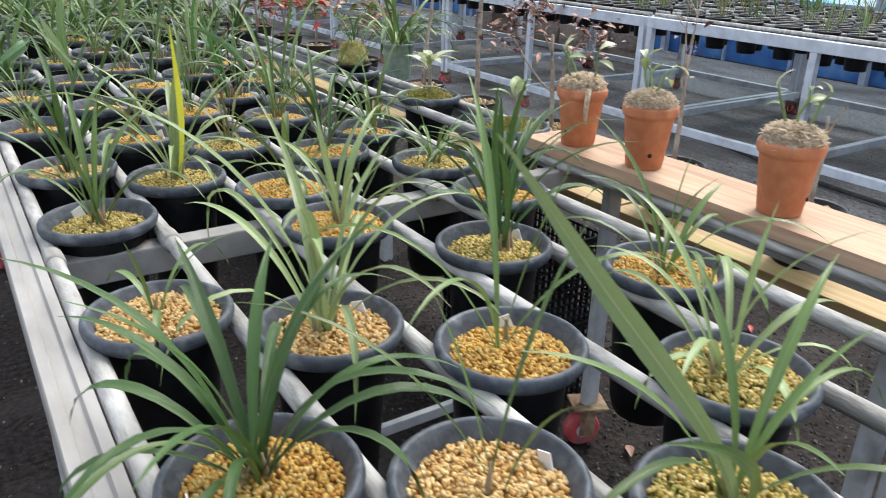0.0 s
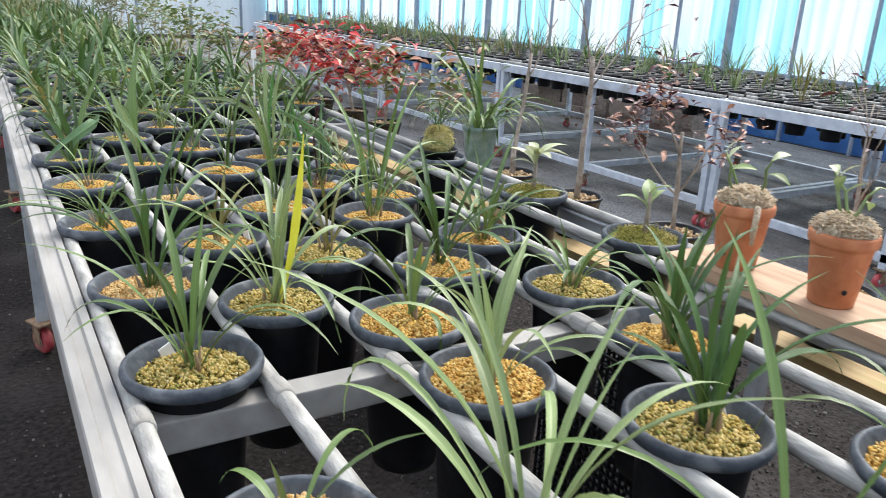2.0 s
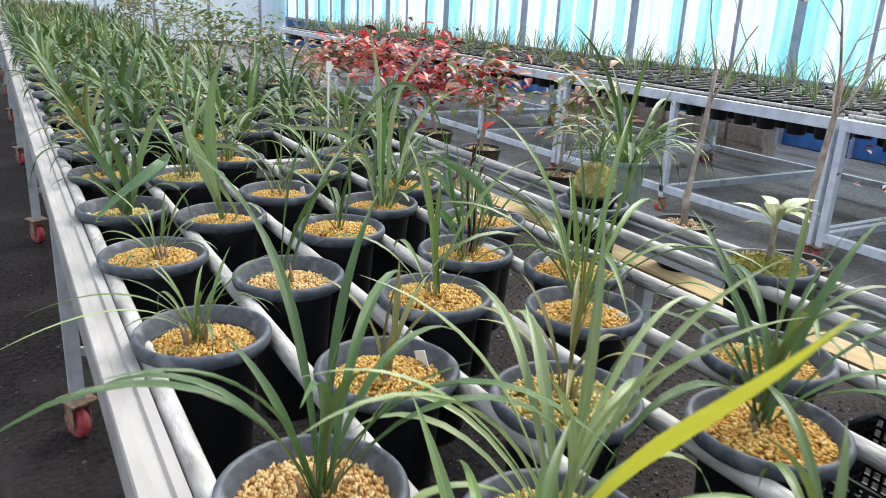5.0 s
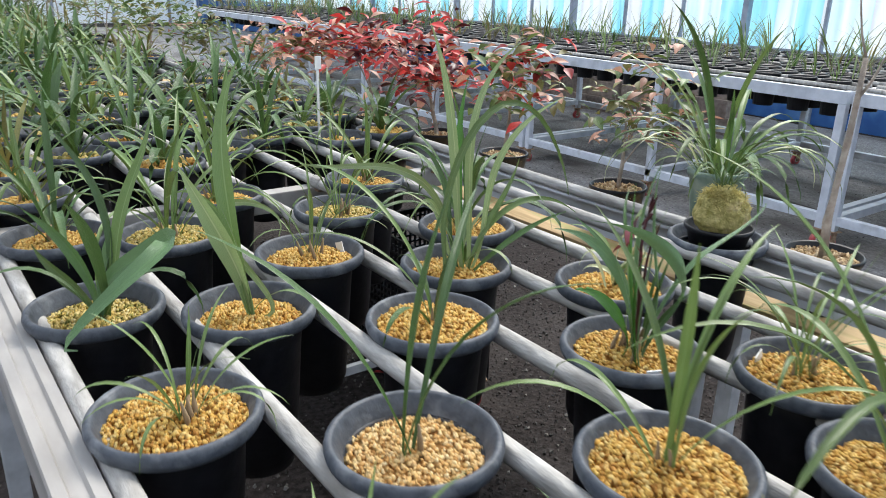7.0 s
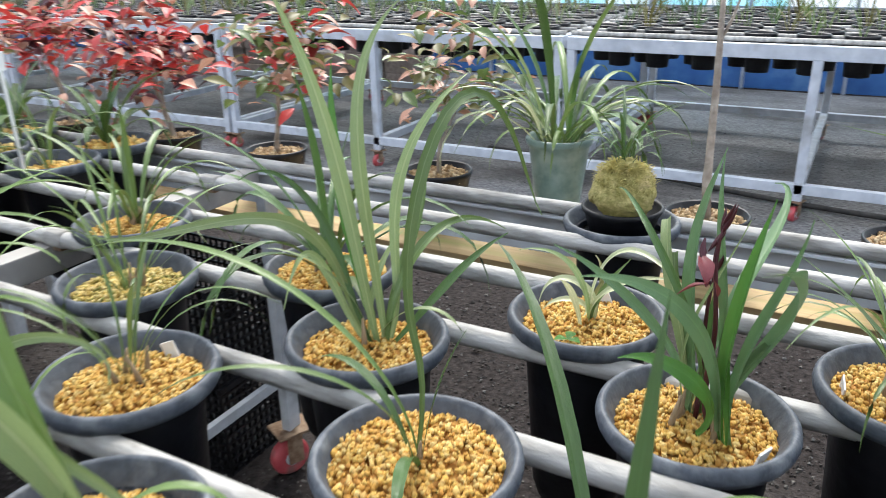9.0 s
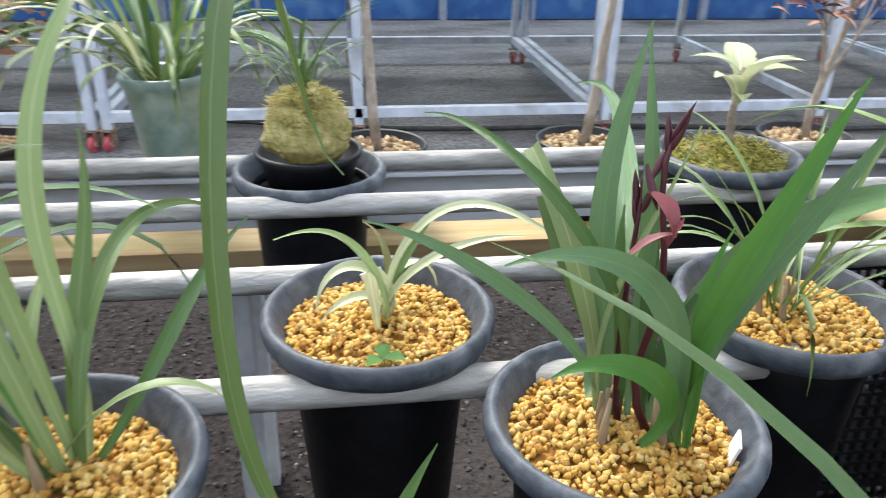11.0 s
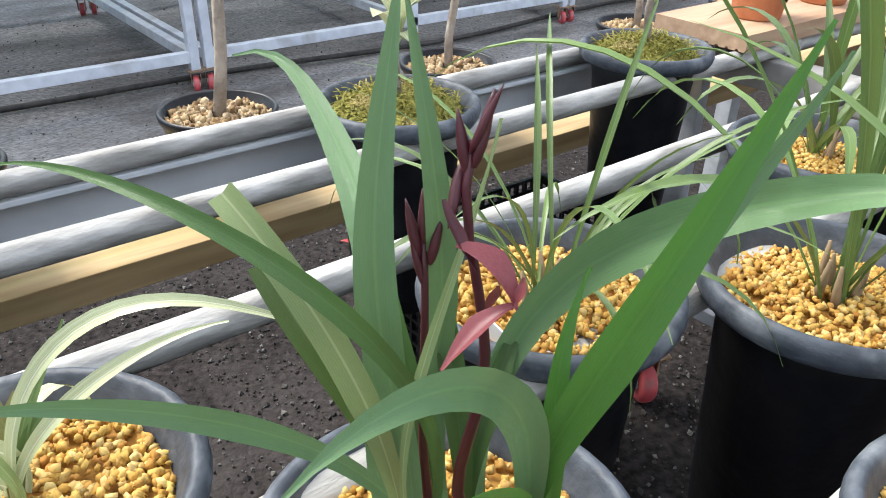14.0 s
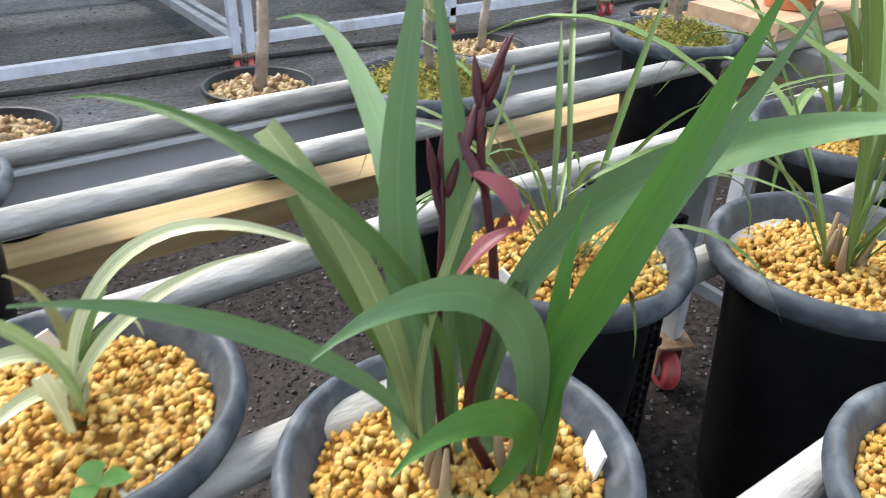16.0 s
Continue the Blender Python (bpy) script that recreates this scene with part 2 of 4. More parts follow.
def lathe(profile, material_, seg=40, wobble=0.0):
    """Turns (radius, height) pairs about the z axis."""
    bm = bmesh.new()
    rings = []
    for r, z in profile:
        rings.append([bm.verts.new((r * math.cos(a) * (1 + wobble * math.sin(3 * a + 40 * z)), r * math.sin(a), z)) for a in (2 * math.pi * k / seg for k in range(seg))])
    for a, b in zip(rings, rings[1:]):
        for k in range(seg):
            bm.faces.new((a[k], a[(k + 1) % seg], b[(k + 1) % seg], b[k]))
    return mesh_of(bm, material_)


def tube(points, radii, material_, seg=8, wave=0.0):
    """A round bar along points, with a radius at each."""
    bm = bmesh.new()
    pts = [Vector(p) for p in points]
    rings = []
    side = None
    for k, p in enumerate(pts):
        d = (pts[min(k + 1, len(pts) - 1)] - pts[max(k - 1, 0)]).normalized()
        if side is None:
            side = d.orthogonal().normalized()
        side = (side - d * side.dot(d)).normalized()
        up = d.cross(side)
        r = radii[k] if isinstance(radii, (list, tuple)) else radii
        ring = []
        for j in range(seg):
            a = 2 * math.pi * j / seg
            rr = r * (1 + wave * noise.noise(p * 30 + Vector((math.cos(a), math.sin(a), 0))))
            ring.append(bm.verts.new(p + side * math.cos(a) * rr + up * math.sin(a) * rr))
        rings.append(ring)
    for a, b in zip(rings, rings[1:]):
        for j in range(seg):
            bm.faces.new((a[j], a[(j + 1) % seg], b[(j + 1) % seg], b[j]))
    bm.faces.new(rings[0][::-1])
    bm.faces.new(rings[-1])
    return mesh_of(bm, material_)


def bez(p, t):
    q = [Vector(v) for v in p]
    while len(q) > 1:
        q = [a.lerp(b, t) for a, b in zip(q, q[1:])]
    return q[0]


def add_blade(bm, ctrl, width, n=12, fold=0.4, face=None, blunt=0.0, start=0.32):
    """A folded strap leaf along a curve: five points across, widest past its middle, tapering to the tip."""
    uv = bm.loops.layers.uv.verify()
    rows = []
    for k in range(n + 1):
        t = k / n
        p, q = bez(ctrl, t), bez(ctrl, min(1, t + 0.02)) - bez(ctrl, max(0, t - 0.02))
        d = q.normalized()
        ref = Vector(face) if face else Vector((0, 0, 1)) + Vector((ctrl[-1][0] - ctrl[0][0], ctrl[-1][1] - ctrl[0][1], 0)) * -1.5
        side = d.cross(ref)
        side = side.normalized() if side.length > 1e-4 else Vector((1, 0, 0))
        up = side.cross(d).normalized()
        w = width / 2 * (start + (1 - start) * min(1, t * 2.0)) * (1 - max(0, (t - 0.4) / 0.6) ** 1.9 * (1 - blunt))
        w = max(w, 0.0006)
        rows.append([(bm.verts.new(p + side * w * s + up * w * fold * (abs(s) - 0.08 * (s == 0))), (s * 0.5 + 0.5, t)) for s in (-1, -0.5, 0, 0.5, 1)])
    for a, b in zip(rows, rows[1:]):
        for j in range(4):
            f = bm.faces.new((a[j][0], a[j + 1][0], b[j + 1][0], b[j][0]))
            f.smooth = True
            for lo, (_, c) in zip(f.loops, (a[j], a[j + 1], b[j + 1], b[j])):
                lo[uv].uv = c


def blade_mesh(ctrl, width, material_, **kw):
    bm = bmesh.new()
    add_blade(bm, ctrl, width, **kw)
    return mesh_of(bm, material_, "leaf")


def arch(az, length, lean, droop, base=0.008):
    """Control points of a leaf that rises at lean (0 upright, 1 flat) and bends over by droop."""
    c, s_ = math.cos(az), math.sin(az)
    h1, r1 = length * 0.45 * math.cos(lean), length * 0.45 * math.sin(lean)
    h2, r2 = length * (0.45 * math.cos(lean) + 0.35 * math.cos(lean + droop * 0.6)), length * (0.45 * math.sin(lean) + 0.35 * math.sin(lean + droop * 0.6))
    h3, r3 = h2 + length * 0.3 * math.cos(lean + droop * 1.25), r2 + length * 0.3 * math.sin(lean + droop * 1.25)
    return [(base * c, base * s_, -0.012), (c * (base + r1), s_ * (base + r1), h1), (c * (base + r2), s_ * (base + r2), h2), (c * (base + r3), s_ * (base + r3), h3)]


def add_crumb(bm, p, r, rng):
    """A small angular crumb of eight faces."""
    rot = Euler((rng.uniform(0, 6), rng.uniform(0, 6), rng.uniform(0, 6))).to_matrix()
    v = [bm.verts.new(p + rot @ (Vector(d) * r * rng.uniform(0.7, 1.35))) for d in ((1, 0, 0), (-1, 0, 0), (0, 1, 0), (0, -1, 0), (0, 0, 1), (0, 0, -1))]
    for i, j, k in ((0, 2, 4), (2, 1, 4), (1, 3, 4), (3, 0, 4), (2, 0, 5), (1, 2, 5), (3, 1, 5), (0, 3, 5)):
        bm.faces.new((v[i], v[j], v[k]))


def add_grain(bm, p, r, rng):
    """A small uneven stone of eight to fourteen faces."""
    rot = Euler((rng.uniform(0, 6), rng.uniform(0, 6), rng.uniform(0, 6))).to_matrix()
    long_ = (rng.uniform(1.0, 1.35), rng.uniform(0.75, 1.1), rng.uniform(0.6, 0.95))
    v = []
    for d in ((1, 0, 0), (-1, 0, 0), (0, 1, 0), (0, -1, 0), (0, 0, 1), (0, 0, -1)):
        v.append(bm.verts.new(p + rot @ (Vector(d) * r * rng.uniform(0.6, 1.3) * long_[abs(d[1]) + 2 * abs(d[2])])))
    c = []
    for sx in (1, -1):
        for sy in (1, -1):
            for sz in (1, -1):
                q = bm.verts.new(p + rot @ (Vector((sx * long_[0], sy * long_[1], sz * long_[2])) * r * 0.6 * rng.uniform(0.65, 1.3)))
                ax, ay, az = v[0 if sx > 0 else 1], v[2 if sy > 0 else 3], v[4 if sz > 0 else 5]
                for a, b in ((ax, ay), (ay, az), (az, ax)):
                    bm.faces.new((a, b, q) if sx * sy * sz > 0 else (b, a, q))


def grains_mesh(radius, size, material_, seed, n, dome=0.006):
    rng = random.Random(seed)
    bm = bmesh.new()
    for _ in range(n):
        a, r = rng.uniform(0, 2 * math.pi), radius * math.sqrt(rng.random())
        z = dome * (1 - (r / radius) ** 2) + rng.uniform(-0.35, 0.35) * size
        add_grain(bm, Vector((r * math.cos(a), r * math.sin(a), z)), size * rng.uniform(0.6, 1.25), rng)
    bed = bmesh.ops.create_circle(bm, cap_ends=True, radius=radius * 1.03, segments=24)
    bmesh.ops.translate(bm, vec=(0, 0, -size * 0.6), verts=bed["verts"])
    return mesh_of(bm, material_)


# ---- ground and shell ----
GX0, GX1, GY0, GY1, EAVE = -4.0, 7.0, -6.0, 22.0, 3.2
bm = bmesh.new()
bmesh.ops.create_grid(bm, x_segments=160, y_segments=160, size=1)
for v in bm.verts:
    v.co.x, v.co.y = v.co.x * 60, v.co.y * 60 + 8
ground = new("ground", mesh_of(bm, SOIL))
tagged(ground, "dark damp soil floor with scattered grit", "ground", kind="structure")

bm = bmesh.new()
bmesh.ops.create_grid(bm, x_segments=24, y_segments=90, size=0.5)
for v in bm.verts:
    v.co.x, v.co.y = 4.8 + v.co.x * 4.2, 7.5 + v.co.y * 26
    v.co.z = 0.006 + 0.006 * noise.noise(v.co * 3)
tagged(new("weed_mat", mesh_of(bm, MAT_CLOTH)), "dusty grey weed mat laid over the aisle soil", "ground cover", kind="structure")

rng = random.Random(5)
bm = bmesh.new()
for _ in range(26000):
    x, y = rng.choice((rng.uniform(-1.4, 2.8), rng.uniform(0.9, 2.6), rng.uniform(0.3, 2.2))), rng.uniform(-0.4, 1) + rng.uniform(0, 4.5)
    add_crumb(bm, Vector((x, y, 0.002)), rng.choice((0.002, 0.0025, 0.003, 0.003, 0.004, 0.006)) * rng.uniform(0.6, 1.3), rng)
for _ in range(4000):
    x, y = rng.uniform(2.4, 5.2), rng.uniform(-1.5, 2) + rng.uniform(0, 5)
    add_crumb(bm, Vector((x, y, 0.008)), rng.choice((0.0015, 0.002, 0.0025, 0.004)) * rng.uniform(0.6, 1.3), rng)
tagged(new("grit", mesh_of(bm, GRIT, False)), "loose grit and bark crumbs on the soil", "gravel", kind="stuff")


def wall_box(name, a, b, material_, label):
    return tagged(new(name, box(*a, *b, material_, 0)), label, "wall", kind="structure")


wall_box("wall_west", (GX0 - 0.1, GY0, 0), (GX0, GY1, EAVE), WALLPAINT, "plain white greenhouse side wall")
wall_box("wall_south", (GX0, GY0 - 0.1, 0), (GX1, GY0, EAVE), WALLPAINT, "plain white greenhouse end wall")
bm = bmesh.new()
row0, row1 = [], []
for k in range(221):
    x = GX0 + (GX1 - GX0) * k / 220
    yy = GY1 + 0.012 * math.sin(x * 2 * math.pi / 0.15)
    row0.append(bm.verts.new((x, yy, 0)))
    row1.append(bm.verts.new((x, yy, EAVE)))
for k in range(220):
    bm.faces.new((row0[k], row0[k + 1], row1[k + 1], row1[k]))
north = tagged(new("wall_north", mesh_of(bm, SHEET_WHITE)), "bright white translucent corrugated end wall", "wall", kind="structure")
for k in range(8):
    x = GX0 + 0.8 + k * 1.35
    part("post", box(x, GY1 - 0.06, 0, x + 0.06, GY1 - 0.003, EAVE, POST), north)

# the east wall: a blue skirt below, upright sheets of white and blue above, on posts and rails
east = thing("wall_east", "wall of upright white and sky-blue translucent sheets over a blue skirt", "wall")
east["kind"] = "structure"
part("skirt", box(GX1, GY0, 0, GX1 + 0.05, GY1, 0.62, BLUE), east, label="blue plastic skirt")
rng = random.Random(11)
y = GY0
while y < GY1:
    w = rng.choice((0.07, 0.1, 0.14, 0.18, 0.24, 0.3, 0.4))
    mat_ = rng.choices((SHEET_WHITE, SHEET_PALE, SHEET_CYAN), (3.4, 3.2, 4))[0]
    bm = bmesh.new()
    n = max(4, int(w / 0.02))
    low, high = [], []
    for k in range(n + 1):
        yy = y + w * k / n
        xx = GX1 + 0.012 * math.sin(yy * 2 * math.pi / 0.15)
        low.append(bm.verts.new((xx, yy, 0.6)))
        high.append(bm.verts.new((xx, yy, EAVE)))
    for k in range(n):
        bm.faces.new((low[k], low[k + 1], high[k + 1], high[k]))
    part("sheet", mesh_of(bm, mat_), east)
    y += w
for k in range(36):
    yy = GY0 + 0.4 + k * 0.78
    thick = 0.035 if k % 3 else 0.075
    part("post", box(GX1 - 0.03 - thick, yy, 0, GX1 - 0.03, yy + thick * 0.8, EAVE, POST), east)
for zz in (0.62, 2.3):
    part("rail", box(GX1 - 0.022, GY0, zz, GX1 - 0.016, GY1, zz + 0.05, POST), east)

bm = bmesh.new()
for x0, z0, x1, z1 in ((GX0 - 0.1, EAVE, 1.5, EAVE + 1.6), (1.5, EAVE + 1.6, GX1 + 0.1, EAVE)):
    v = [bm.verts.new(p) for p in ((x0, GY0, z0), (x1, GY0, z1), (x1, GY1, z1), (x0, GY1, z0))]
    bm.faces.new(v)
roof = tagged(new("ceiling", mesh_of(bm, FILM)), "clear plastic greenhouse roof film", "ceiling", kind="structure")
roof.visible_shadow = False

# ---- the main bench ----
BY0, BY1, PZ, PR = -1.6, 15.2, 0.765, 0.0125
PIPES = (0.06, 0.225, 0.39, 0.555, 0.72, 0.885, 1.05, 1.2)
BEAMS = [1.26 + 1.93 * k for k in range(-1, 8)]
bench = thing("plant_bench", "long steel plant bench of weathered pipes on castors", "bench")


def channel(x, out, material_):
    """A folded edge channel: a top flange with a raised lip and an upright web; out is the side of the web."""
    bm = bmesh.new()
    prof = [(0.0, -0.055), (0.0, 0.004), (0.002, 0.007), (0.014, 0.007), (0.016, 0.003), (0.03, 0.003), (0.033, 0.008), (0.045, 0.008), (0.045, 0.003), (0.036, 0.0), (0.004, -0.001), (0.004, -0.055)]
    a = [bm.verts.new((x + out * u, BY0, PZ + w)) for u, w in prof]
    b = [bm.verts.new((x + out * u, BY1, PZ + w)) for u, w in prof]
    for k in range(len(prof)):
        j = (k + 1) % len(prof)
        bm.faces.new((a[k], a[j], b[j], b[k]))
    bm.faces.new(a)
    bm.faces.new(b[::-1])
    return mesh_of(bm, material_, False)


part("edge_channel", channel(0.0, 1, CREAM), bench, label="cream-coated edge channel")
web = bmesh.new()
box_bm(1.215, BY0, 0.668, 1.222, BY1, 0.748, 0.001, web)
box_bm(1.222, BY0, 0.668, 1.25, BY1, 0.673, 0.001, web)
box_bm(1.19, BY0, 0.742, 1.2145, BY1, 0.748, 0.001, web)
part("edge_channel", mesh_of(web, ZINC, False), bench, label="grey steel edge channel")
pipe_mesh = tube([(0, 0, (BY1 - BY0) * k / 120) for k in range(121)], PR, PIPE, 14)
for x in PIPES:
    part("pipe", pipe_mesh, bench, pose(x, BY0, PZ if x < 1.15 else PZ - 0.004, -90, 0, 0))
collar = tube([(0, 0, -0.02), (0, 0, -0.019), (0, 0, -0.012), (0, 0, 0.012), (0, 0, 0.019), (0, 0, 0.02)], [0.0125, 0.0148, 0.0152, 0.0152, 0.0148, 0.0125], PIPE, 14)
clip = box(-0.006, -0.012, -0.02, 0.006, 0.012, -0.0125, RUST, 0.001)
castor_fork = box_bm(-0.03, -0.035, 0.092, 0.03, 0.035, 0.098, 0.002)
box_bm(-0.022, -0.012, 0.03, -0.018, 0.018, 0.092, 0.001, castor_fork)
box_bm(0.018, -0.012, 0.03, 0.022, 0.018, 0.092, 0.001, castor_fork)
castor_fork = mesh_of(castor_fork, RUST, False)
wheel = tube([(-0.013, 0, 0), (-0.012, 0, 0), (-0.007, 0, 0), (0.007, 0, 0), (0.012, 0, 0), (0.013, 0, 0)], [0.02, 0.033, 0.037, 0.037, 0.033, 0.02], RED, 20)
hub = tube([(-0.0155, 0, 0), (0.0155, 0, 0)], [0.014, 0.014], STEEL, 12)


def castor(x, y, parent, turn=0.0, s_=1.0):
    f = part("castor", castor_fork, parent, pose(x, y, 0, 0, 0, turn) @ Matrix.Scale(s_, 4))
    w = part("wheel", wheel, f, pose(0, 0.008, 0.037), "red plastic wheel")
    part("hub", hub, f, pose(0, 0.008, 0.037))


for by in BEAMS:
    bm = box_bm(0.006, by - 0.02, PZ - 0.058, 1.19, by + 0.02, PZ - 0.0128, 0.003)
    part("cross_beam", mesh_of(bm, CREAM, False), bench, label="cream-coated cross beam")
    for x in PIPES[:-1]:
        part("collar", collar, bench, pose(x, by - 0.03, PZ, -90, 0, 0))
        part("clip", clip, bench, pose(x, by - 0.026, PZ))
    for x in (0.03, 1.19):
        part("leg", box(x - 0.02, by - 0.045, 0.1245, x + 0.02, by - 0.021, PZ - 0.056, STEEL, 0.003), bench)
        castor(x, by - 0.03, bench, 25 + 40 * (x > 1), 1.27)
    part("brace", box(0.05, by - 0.04, 0.25, 1.17, by - 0.025, 0.275, STEEL, 0.002), bench)

# ---- pots and orchids ----
POT_TOP = 0.795
RIM_MESH = lathe([(0.0712, -0.0215), (0.0795, -0.0215), (0.0845, -0.0195), (0.0872, -0.0145), (0.0885, -0.009), (0.0874, -0.0035), (0.0845, -0.0006), (0.0818, -0.0002), (0.0792, -0.0022), (0.0772, -0.0065), (0.0735, -0.0125), (0.07, -0.02), (0.0672, -0.03), (0.0655, -0.03), (0.0675, -0.0215)], RIM, 44, 0.004)
BODY_MESH = lathe([(0.0, -0.245), (0.046, -0.245), (0.05, -0.242), (0.0525, -0.23), (0.0545, -0.226), (0.0665, -0.05), (0.0705, -0.0225), (0.0695, -0.0212), (0.0655, -0.05), (0.05, -0.235), (0.0, -0.236)], BLACK, 36)
GRAIN = [grains_mesh(0.07, 0.0029, PUMICE, 1, 1200, 0.009), grains_mesh(0.07, 0.0029, PUMICE, 2, 1200, 0.006), grains_mesh(0.07, 0.0029, PUMICE_MOSSY, 3, 1200, 0.007), grains_mesh(0.07, 0.0029, PUMICE_PALE, 6, 1200, 0.008)]
GRAIN_FAR = [grains_mesh(0.07, 0.008, PUMICE, 4, 90), grains_mesh(0.07, 0.008, PUMICE_MOSSY, 5, 90)]
TAG_MESH = box(-0.009, -0.0008, -0.03, 0.009, 0.0008, 0.009, TAG, 0)
STUB = tube([(0, 0, -0.012), (0.001, 0, 0.012), (0.003, 0.001, 0.032)], [0.0034, 0.003, 0.0012], DRY, 7)

rng = random.Random(21)
LEAVES = {}
for kind, mat_, width in (("mid", LEAF, 0.0098), ("dark", LEAF_DARK, 0.012), ("pale", LEAF_PALE, 0.0105), ("grass", LEAF, 0.005), ("olive", LEAF_OLIVE, 0.008), ("white", LEAF_WHITE, 0.01), ("broad", LEAF_DARK, 0.018)):
    LEAVES[kind] = [blade_mesh(arch(0, 1.0, 0.08 + 0.1 * k, 0.3 + 0.36 * k + rng.uniform(-0.12, 0.12)), width / 0.3 * (1 + 0.1 * rng.random()), mat_, n=11) for k in range(6)]

LABELS = {
    "mid": "young green orchid in a black plastic pot of tan pumice",
    "dark": "dark green strap-leaved orchid in a tall black pot",
    "pale": "pale green arching orchid in a black pot of pumice",
    "grass": "thin grassy orchid seedling in a black pot of pumice",
    "olive": "olive-tinged orchid in a black pot of mossy pumice",
    "white": "cream-striped orchid in a black pot of pumice",
    "broad": "broad-leaved dark orchid in a black pot of pumice",
}


def potted_orchid(x, y, kind, leaves, height, seed, soil=0, spread=1.0, tag=None, top=POT_TOP, far=False, wide=1.0):
    rng = random.Random(seed)
    root = thing("potted_orchid", LABELS[kind], "potted plant", (x, y, top), "orchids on the main bench", rng.uniform(0, 360))
    part("rim", RIM_MESH, root)
    part("pot", BODY_MESH, root)
    fill = rng.random()
    bed = part("pumice", (GRAIN_FAR if far else GRAIN)[soil], root, pose(0, 0, -0.013 - 0.014 * fill, 0, 0, rng.uniform(0, 360)) @ Matrix.Scale(1.045 - 0.09 * fill, 4))
    bed["kind"] = "stuff"
    cx, cy = rng.uniform(-0.012, 0.012), rng.uniform(-0.012, 0.012)
    leaves = round(leaves * 1.35) if leaves > 5 else leaves
    for k in range(leaves):
        az = 360 * (k * 0.382 + rng.uniform(-0.06, 0.06))
        grade = k / max(1, leaves - 1)
        idx = min(5, int(max(0.0, (0.15 + grade) * 5.4 * min(1.3, spread + 0.2) + rng.uniform(-0.6, 0.6))))
        length = height * 1.2 * rng.uniform(0.7, 1.15) * (0.78 + 0.34 * grade)
        m = pose(cx + rng.uniform(-0.008, 0.008), cy + rng.uniform(-0.008, 0.008), -0.016, rng.uniform(-8, 8), rng.uniform(-8, 8), az) @ Matrix.Scale(length, 4) @ Matrix.Diagonal((1, wide * 0.3 / length * rng.uniform(0.8, 1.15), 1, 1))
        part("leaf", LEAVES[kind][idx], root, m)
    if not far:
        for k in range(min(5, leaves // 3)):
            part("sheath", STUB, root, pose(cx + rng.uniform(-0.014, 0.014), cy + rng.uniform(-0.014, 0.014), -0.016, rng.uniform(-15, 15), rng.uniform(-15, 15), rng.uniform(0, 360)))
    if tag is not None:
        part("tag", TAG_MESH, root, Matrix.Rotation(radians(tag) - root.matrix_basis.to_euler().z, 4, "Z") @ pose(0.062, 0, -0.012, 0, 22, 90), "white plastic label")
    return root


COL = {1: 0.139, 2: 0.303, 3: 0.46, 4: 0.622, 5: 0.782}
POTS = (
    (1, 0.595, "dark", 13, 0.25, 0, 0.9, 180), (1, 0.94, "mid", 5, 0.16, 3, 1.0, None), (1, 1.31, "mid", 9, 0.21, 2, 0.55, 110),
    (1, 1.615, "dark", 10, 0.25, 3, 0.5, None), (1, 1.99, "grass", 12, 0.14, 0, 0.6, None), (1, 2.335, "grass", 10, 0.13, 0, 0.6, None),
    (1, 2.65, "broad", 4, 0.2, 2, 0.8, None), (1, 2.985, "dark", 12, 0.22, 0, 0.9, None), (1, 3.28, "mid", 12, 0.24, 0, 0.9, None),
    (2, 0.49, "grass", 4, 0.2, 3, 0.3, 0), (2, 0.81, "pale", 12, 0.32, 3, 0.8, 30), (2, 1.47, "pale", 13, 0.27, 2, 0.8, None),
    (2, 1.80, "olive", 6, 0.13, 0, 0.3, 20), (2, 2.158, "dark", 4, 0.24, 3, 0.3, None), (2, 2.9, "mid", 11, 0.3, 2, 0.7, None),
    (3, 0.357, "mid", 7, 0.2, 2, 0.6, None), (3, 0.664, "mid", 5, 0.3, 0, 0.6, 60), (3, 1.115, "pale", 10, 0.2, 0, 0.6, 50), (3, 1.319, "mid", 9, 0.2, 0, 0.8, None),
    (3, 1.652, "olive", 8, 0.18, 2, 0.7, None), (3, 1.993, "mid", 6, 0.24, 0, 0.4, None), (3, 2.69, "grass", 9, 0.2, 0, 0.6, 10),
    (3, 3.09, "mid", 11, 0.26, 0, 0.7, None), (4, 0.494, "pale", 9, 0.23, 2, 0.9, None), (4, 0.916, "dark", 11, 0.22, 2, 0.4, 20),
    (4, 1.505, "dark", 10, 0.25, 0, 0.6, None), (4, 1.855, "mid", 11, 0.3, 0, 0.6, None), (4, 2.884, "grass", 10, 0.23, 2, 0.7, None),
    (5, 0.725, "mid", 9, 0.22, 0, 0.8, 30), (5, 1.115, "dark", 11, 0.22, 0, 0.5, 60), (5, 1.332, "mid", 10, 0.17, 2, 0.9, None),
    (5, 1.63, "mid", 12, 0.22, 0, 0.8, None), (5, 2.01, "grass", 17, 0.2, 0, 0.7, 100), (5, 2.33, "white", 2, 0.1, 0, 1.05, 0),
    (5, 2.67, "dark", 12, 0.26, 0, 1.0, None), (5, 3.06, "mid", 11, 0.22, 0, 0.7, None),
)
SHIFT = {(3, 1.993): 0.018, (4, 1.855): 0.033, (5, 2.01): -0.018, (5, 2.67): -0.016, (1, 2.65): -0.014, (1, 1.99): -0.01, (1, 2.335): -0.01, (4, 0.494): 0.012, (3, 1.319): -0.006}
BY_PLACE = {}
